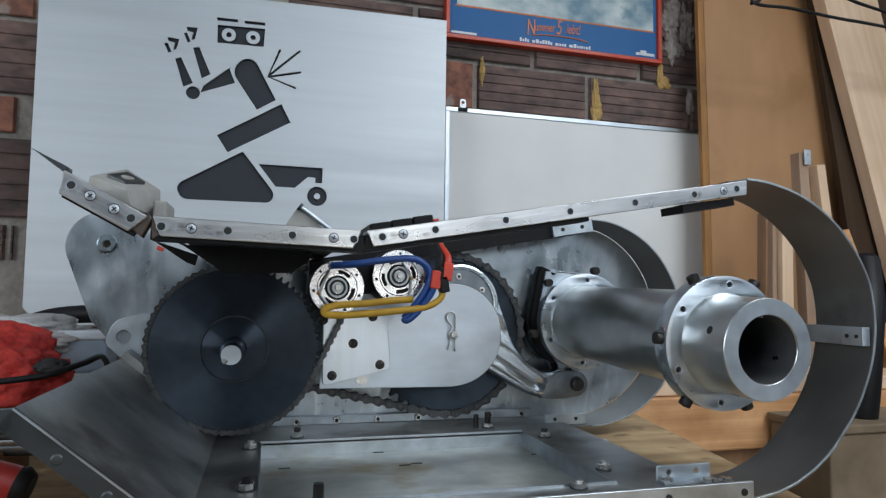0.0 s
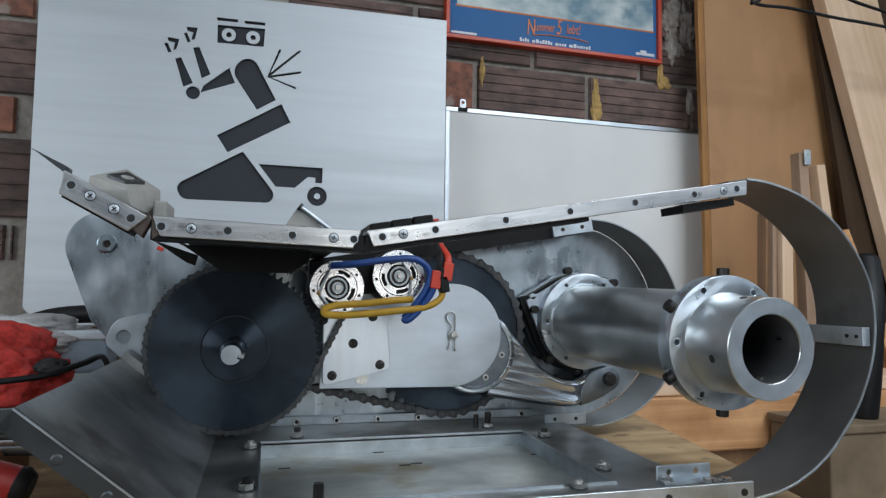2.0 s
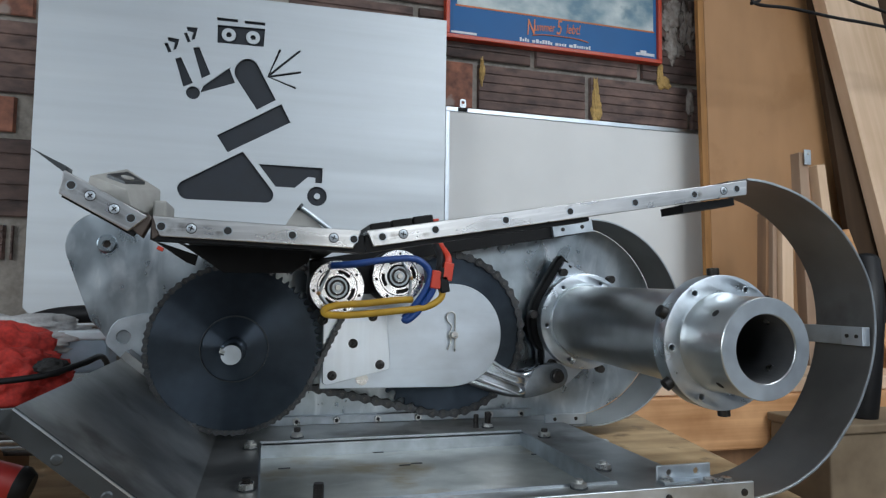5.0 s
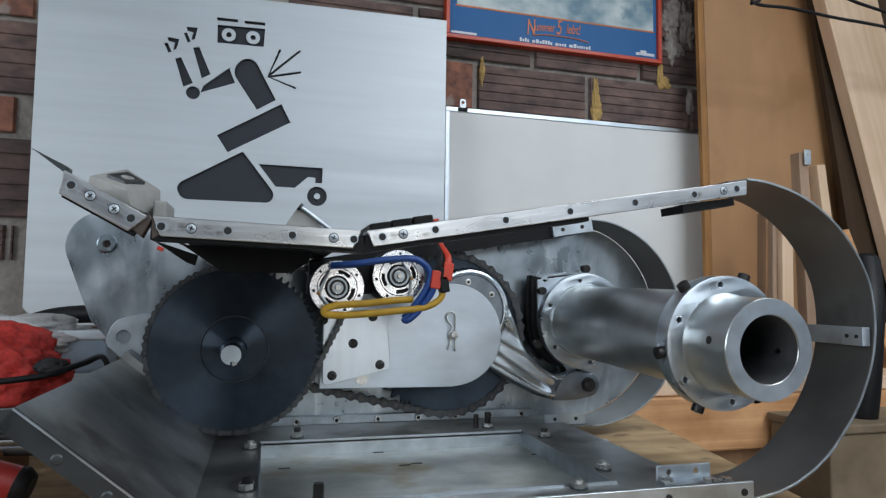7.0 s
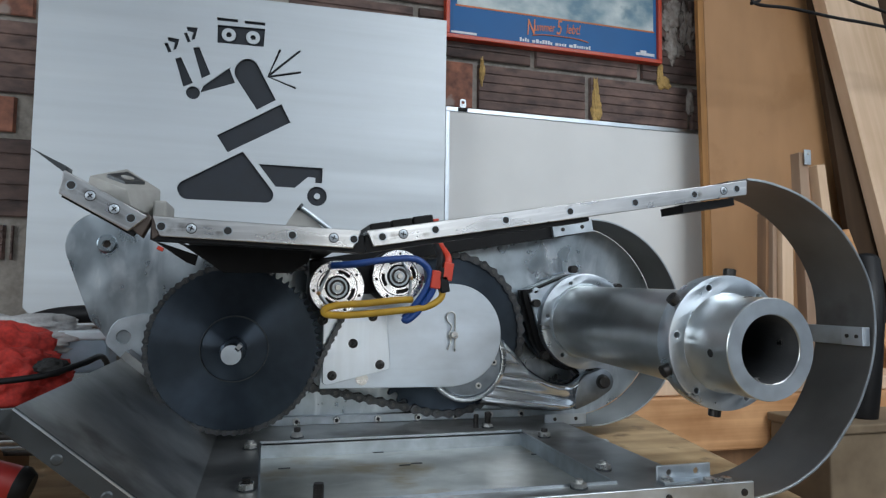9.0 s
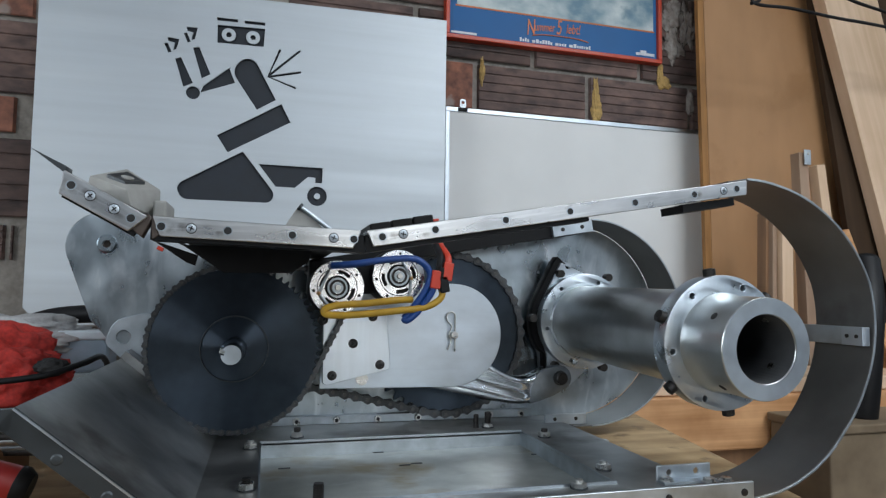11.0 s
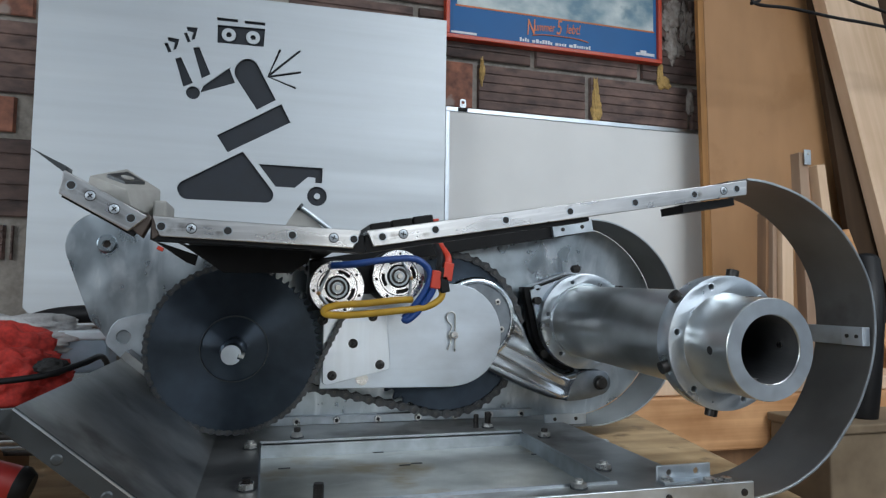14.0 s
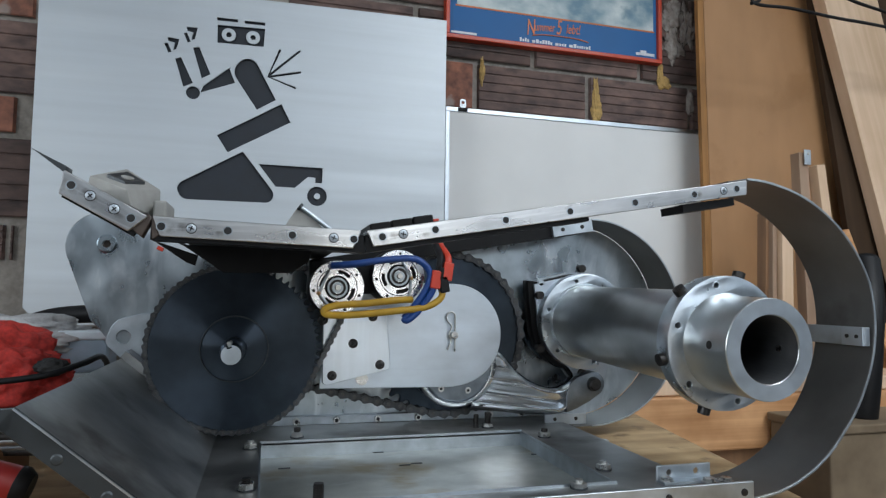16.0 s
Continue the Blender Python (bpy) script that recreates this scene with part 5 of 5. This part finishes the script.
gm = Matrix.Translation((-0.187, 0.62, 0.934)) @ Matrix.Rotation(radians(18), 4, "Y") @ Matrix.Rotation(radians(-90), 4, "Z")
smooth(seat(part("handle", along(lathe_bm([(0, 0.0), (0.010, 0.0), (0.0145, -0.004), (0.0158, -0.012), (0.0158, -0.09), (0.013, -0.10), (0, -0.10)], seg=28), gm), REDT, grip, "red rounded handle")))
smooth(seat(part("end_cap", along(lathe_bm([(0, 0.004), (0.012, 0.003), (0.0163, -0.003), (0.0165, -0.008), (0.0158, -0.0085)], seg=28), gm), RUBBER, grip, "black end cap")))
for k in range(14):
    yy, zz = 0.655 + 0.0095 * (k % 7) + 0.004 * (k // 7), 0.9625 + 0.0095 * (k // 7) - 0.0008 * (k % 7)
    mt = (ZINC, ALU_DULL, BOLT, ZINC, ALU_DULL)[k % 5]
    m = Matrix.Translation((-0.42, yy, zz)) @ Matrix.Rotation(radians(90 + 0.9 * (k % 3)), 4, "Y") @ Matrix.Rotation(radians(2.5 * (k % 3) - 2.5), 4, "X")
    r = part("steel_rod", along(rod_bm(0.0036, 0, 0.235 + 0.02 * (k % 4), 12), m), mt)
    tagged(smooth(r), "dark steel rod in a loose pile" if mt is BOLT else "bright steel rod in a loose pile", "metal rod", "loose pile of rods")
rack = thing("rod_rack", (-0.36, 0.72, BZ), "low dark wooden block under the pile of rods", "block")
seat(part("rack_block", box_bm(-0.39, -0.22, 0.648, 0.735, BZ, 0.958, 0.004), PINED, rack))
tagged(part("tool_case", box_bm(-0.62, -0.285, 0.80, 1.05, BZ, 0.955, 0.006), BLACKP), "low black tool case under the cloth", "case")
tagged(part("dark_tube", tube_bm([(-0.52, 1.08, 0.912), (-0.45, 1.09, 0.98), (-0.35, 1.1, 1.043), (-0.28, 1.1, 1.062), (-0.16, 1.08, 1.062)], 0.014), RUBBER), "dark bent hose behind the tub", "hose")
# right-hand background
case = thing("brown_case", (1.1, 0.97, 0.0), "brown wooden box standing beyond the bench", "box")
seat(part("box_body", box_bm(0.949, 1.246, 0.904, 1.041, 0.0, 0.868, 0.004), CARD, case))
seat(part("box_lid", box_bm(0.945, 1.25, 0.90, 1.045, 0.868, 0.884, 0.003), CARD, case, "thin lid board with a worn edge"))
hose = thing("black_hose", (1.0, 0.95, 0.87), "thick black hose hanging down beside the box", "hose")
seat(part("hose_body", tube_bm([(1.17, 1.02, 1.18), (1.13, 0.98, 1.10), (1.10, 0.96, 1.03), (1.085, 0.955, 0.95), (1.08, 0.96, 0.884)], 0.028, 16), RUBBER, hose))
wire = thing("hanging_wire", (1.5, 1.2, 1.7), "thin black wires strung across the timber", "wire")
seat(part("wire_strand", tube_bm([(1.14, 1.648, 2.05), (1.13, 1.30, 1.88), (1.122, 1.25, 1.818), (1.230, 1.25, 1.8202), (1.369, 1.25, 1.8143), (1.53, 1.25, 1.8116), (2.0, 1.25, 1.795), (2.568, 1.25, 1.77)], 0.0042, 8), RUBBER, wire))
seat(part("wire_strand", tube_bm([(1.140, 1.25, 1.850), (1.134, 1.25, 1.826), (1.112, 1.25, 1.817)], 0.005, 8), RUBBER, wire))
seat(part("wire_strand", tube_bm([(1.30, 1.25, 1.90), (1.4164, 1.25, 1.8682), (1.5325, 1.25, 1.8512), (1.9, 1.25, 1.80), (2.568, 1.25, 1.72)], 0.0042, 8), RUBBER, wire))

# ---- bricks ----


def brick_mesh(w, h, scored, mat):
    """A brick face with horizontal grooves, standing proud of the mortar."""
    d, g = 0.012, 0.0035
    rows = [(0.0, d - 0.003), (0.003, d)]
    if scored:
        for k in range(1, 5):
            z = h * k / 5
            rows += [(z - 0.003, d), (z - 0.0012, d - g), (z + 0.0012, d - g), (z + 0.003, d)]
    rows += [(h - 0.003, d), (h, d - 0.003)]
    verts, faces = [], []
    for z, y in rows:
        verts += [(-w / 2, 0, z), (-w / 2 + 0.003, -y, z), (w / 2 - 0.003, -y, z), (w / 2, 0, z)]
    for i in range(len(rows) - 1):
        a = 4 * i
        faces += [(a + k, a + k + 1, a + k + 5, a + k + 4) for k in range(3)]
    me = bpy.data.meshes.new("brick")
    me.from_pydata(verts, [], faces)
    me.materials.append(mat)
    return me


BW, BH = 0.328, 0.126
KINDS = {k: brick_mesh(w, BH, s, m) for k, w, s, m in (("full", BW, True, BRICKD), ("redfull", BW, False, BRICKR))}


def courses(x0, x1, z0, n, shift, reds):
    for c in range(n):
        z = z0 + 0.1385 * c
        x = x0 + (0.171 if (c + shift) % 2 else 0.0)
        k = 0
        while x < x1:
            key = "full"
            if (c, k) in reds:
                key = "redfull"
            b = new("brick", KINDS[key])
            b.parent = wall_north
            b.location = (x + BW / 2, WALL_Y - 0.012, z)
            x += BW + 0.014
            k += 1


courses(-0.138, 1.9, 1.612 - 0.1385 * 4, 9, 0, {(4, 1), (7, 3)})
LEFT = ((0.995, 0.140, (-0.90, -0.60), "scored"), (1.165, 0.078, (-0.892, -0.562, -0.546), "scored"), (1.262, 0.178, (-1.05, -0.72, -0.38), "scored"), (1.455, 0.082, (-0.86, -0.708, -0.556), "red"), (1.546, 0.168, (-1.0, -0.67, -0.33), "scored"), (1.727, 0.126, (-0.86, -0.53), "red"), (1.866, 0.126, (-1.0, -0.67, -0.33), "scored"), (2.005, 0.126, (-0.86, -0.53), "scored"))
for z, h, xs, look_kind in LEFT:
    for x0, x1 in zip(xs, xs[1:]):
        b = new("brick", brick_mesh(x1 - x0 - 0.014, h, look_kind == "scored", BRICKR if look_kind == "red" else BRICKD))
        b.parent = wall_north
        b.location = ((x0 + x1) / 2, WALL_Y - 0.012, z)
white = crumple(1.222, WALL_Y - 0.025, 1.69, 0.012, 0.003, 0.032, 6.0, 0.5)
tagged(part("paint_smear", joined(white, crumple(1.165, WALL_Y - 0.024, 1.87, 0.028, 0.002, 0.04, 2.6, 0.8), crumple(1.215, WALL_Y - 0.024, 1.93, 0.02, 0.002, 0.05, 1.6, 0.8), crumple(1.17, WALL_Y - 0.024, 1.96, 0.03, 0.002, 0.04, 5.6, 0.8)), DIRTYW, wall_north), kind="stuff")
smear = []
for x, z, w, h, s in ((0.905, 1.675, 0.009, 0.055, 2.0), (0.908, 1.64, 0.014, 0.03, 5.0), (1.13, 1.745, 0.022, 0.016, 3.0), (0.556, 1.72, 0.006, 0.03, 8.0), (1.12, 1.775, 0.008, 0.03, 4.0)):
    smear.append(crumple(x, WALL_Y - 0.025, z, w, 0.004, h, s, 0.5))
tagged(part("mortar_smear", joined(*smear), FOAM, wall_north), kind="stuff")

# ---- what moves ----
TURN = 6.583          # seconds for one turn of the crank


def linkage(t):
    """Crank angle, crank pin, lever angle and rod angle at t seconds."""
    a = radians(75.6) - 2 * math.pi / TURN * t
    c = Vector((OX + CRANK_R * math.cos(a), OZ + CRANK_R * math.sin(a)))
    d = Vector((AX, AZ)) - c
    b = math.acos((LEVER_R ** 2 + d.length ** 2 - ROD_L ** 2) / (2 * LEVER_R * d.length))
    lever = math.atan2(-d.y, -d.x) + b
    p = Vector((AX + LEVER_R * math.cos(lever), AZ + LEVER_R * math.sin(lever)))
    return a, c, lever, math.atan2(p.y - c.y, p.x - c.x)


def turned(x, y, z, angle, tilt=0.0):
    """A pose in the machine's space, turned counter-clockwise as seen from the near side."""
    m = Matrix.Translation(Vector((x, y, z)) - machine.location)
    return m @ Matrix.Rotation(-angle, 4, "Y") @ Matrix.Rotation(tilt, 4, "Z")


def axle_pose(lever):
    """The axle leans a little, and its tube runs slightly out of true as it turns."""
    m = Matrix.Translation(Vector((AX, 0.865, AZ)) - machine.location)
    lean = Matrix.Rotation(radians(0.64), 4, "X") @ Matrix.Rotation(radians(-1.01), 4, "Z")
    run_out = Matrix.Rotation(radians(-0.13), 4, "Z") @ Matrix.Rotation(radians(1.01), 4, "X")
    return m @ lean @ Matrix.Rotation(-(lever + radians(PIN_ANGLE)), 4, "Y") @ run_out


def move_chain(data, speed, step):
    ob, links, at, o1 = data
    n = int(round(16.0 / step))
    for k, s0 in links:
        rows = []
        for i in range(n + 1):
            x, z, h = at(s0 + speed * i * step)
            rows.append((i * step, Matrix.Translation((x - o1[0], 0, z - o1[1])) @ Matrix.Rotation(-h, 4, "Y")))
        walk(k, rows)


def motions():
    times = [0.2 * i for i in range(81)]
    states = [(t, linkage(t)) for t in times]
    walk(crank, [(t, turned(OX, 0.876, OZ, s[0])) for t, s in states])
    walk(rod, [(t, turned(s[1].x, 0.858, s[1].y, s[3])) for t, s in states])
    walk(axle, [(t, axle_pose(s[2])) for t, s in states])
    walk(jack, [(t, turned(LX, 0.822, LZ, radians(225 - 300 * t))) for t in times])
    move_chain(far_chain, R44 * 2 * math.pi / TURN, 0.2)
    move_chain(near_chain, R66 * radians(300), 0.1 / 2)


motions()
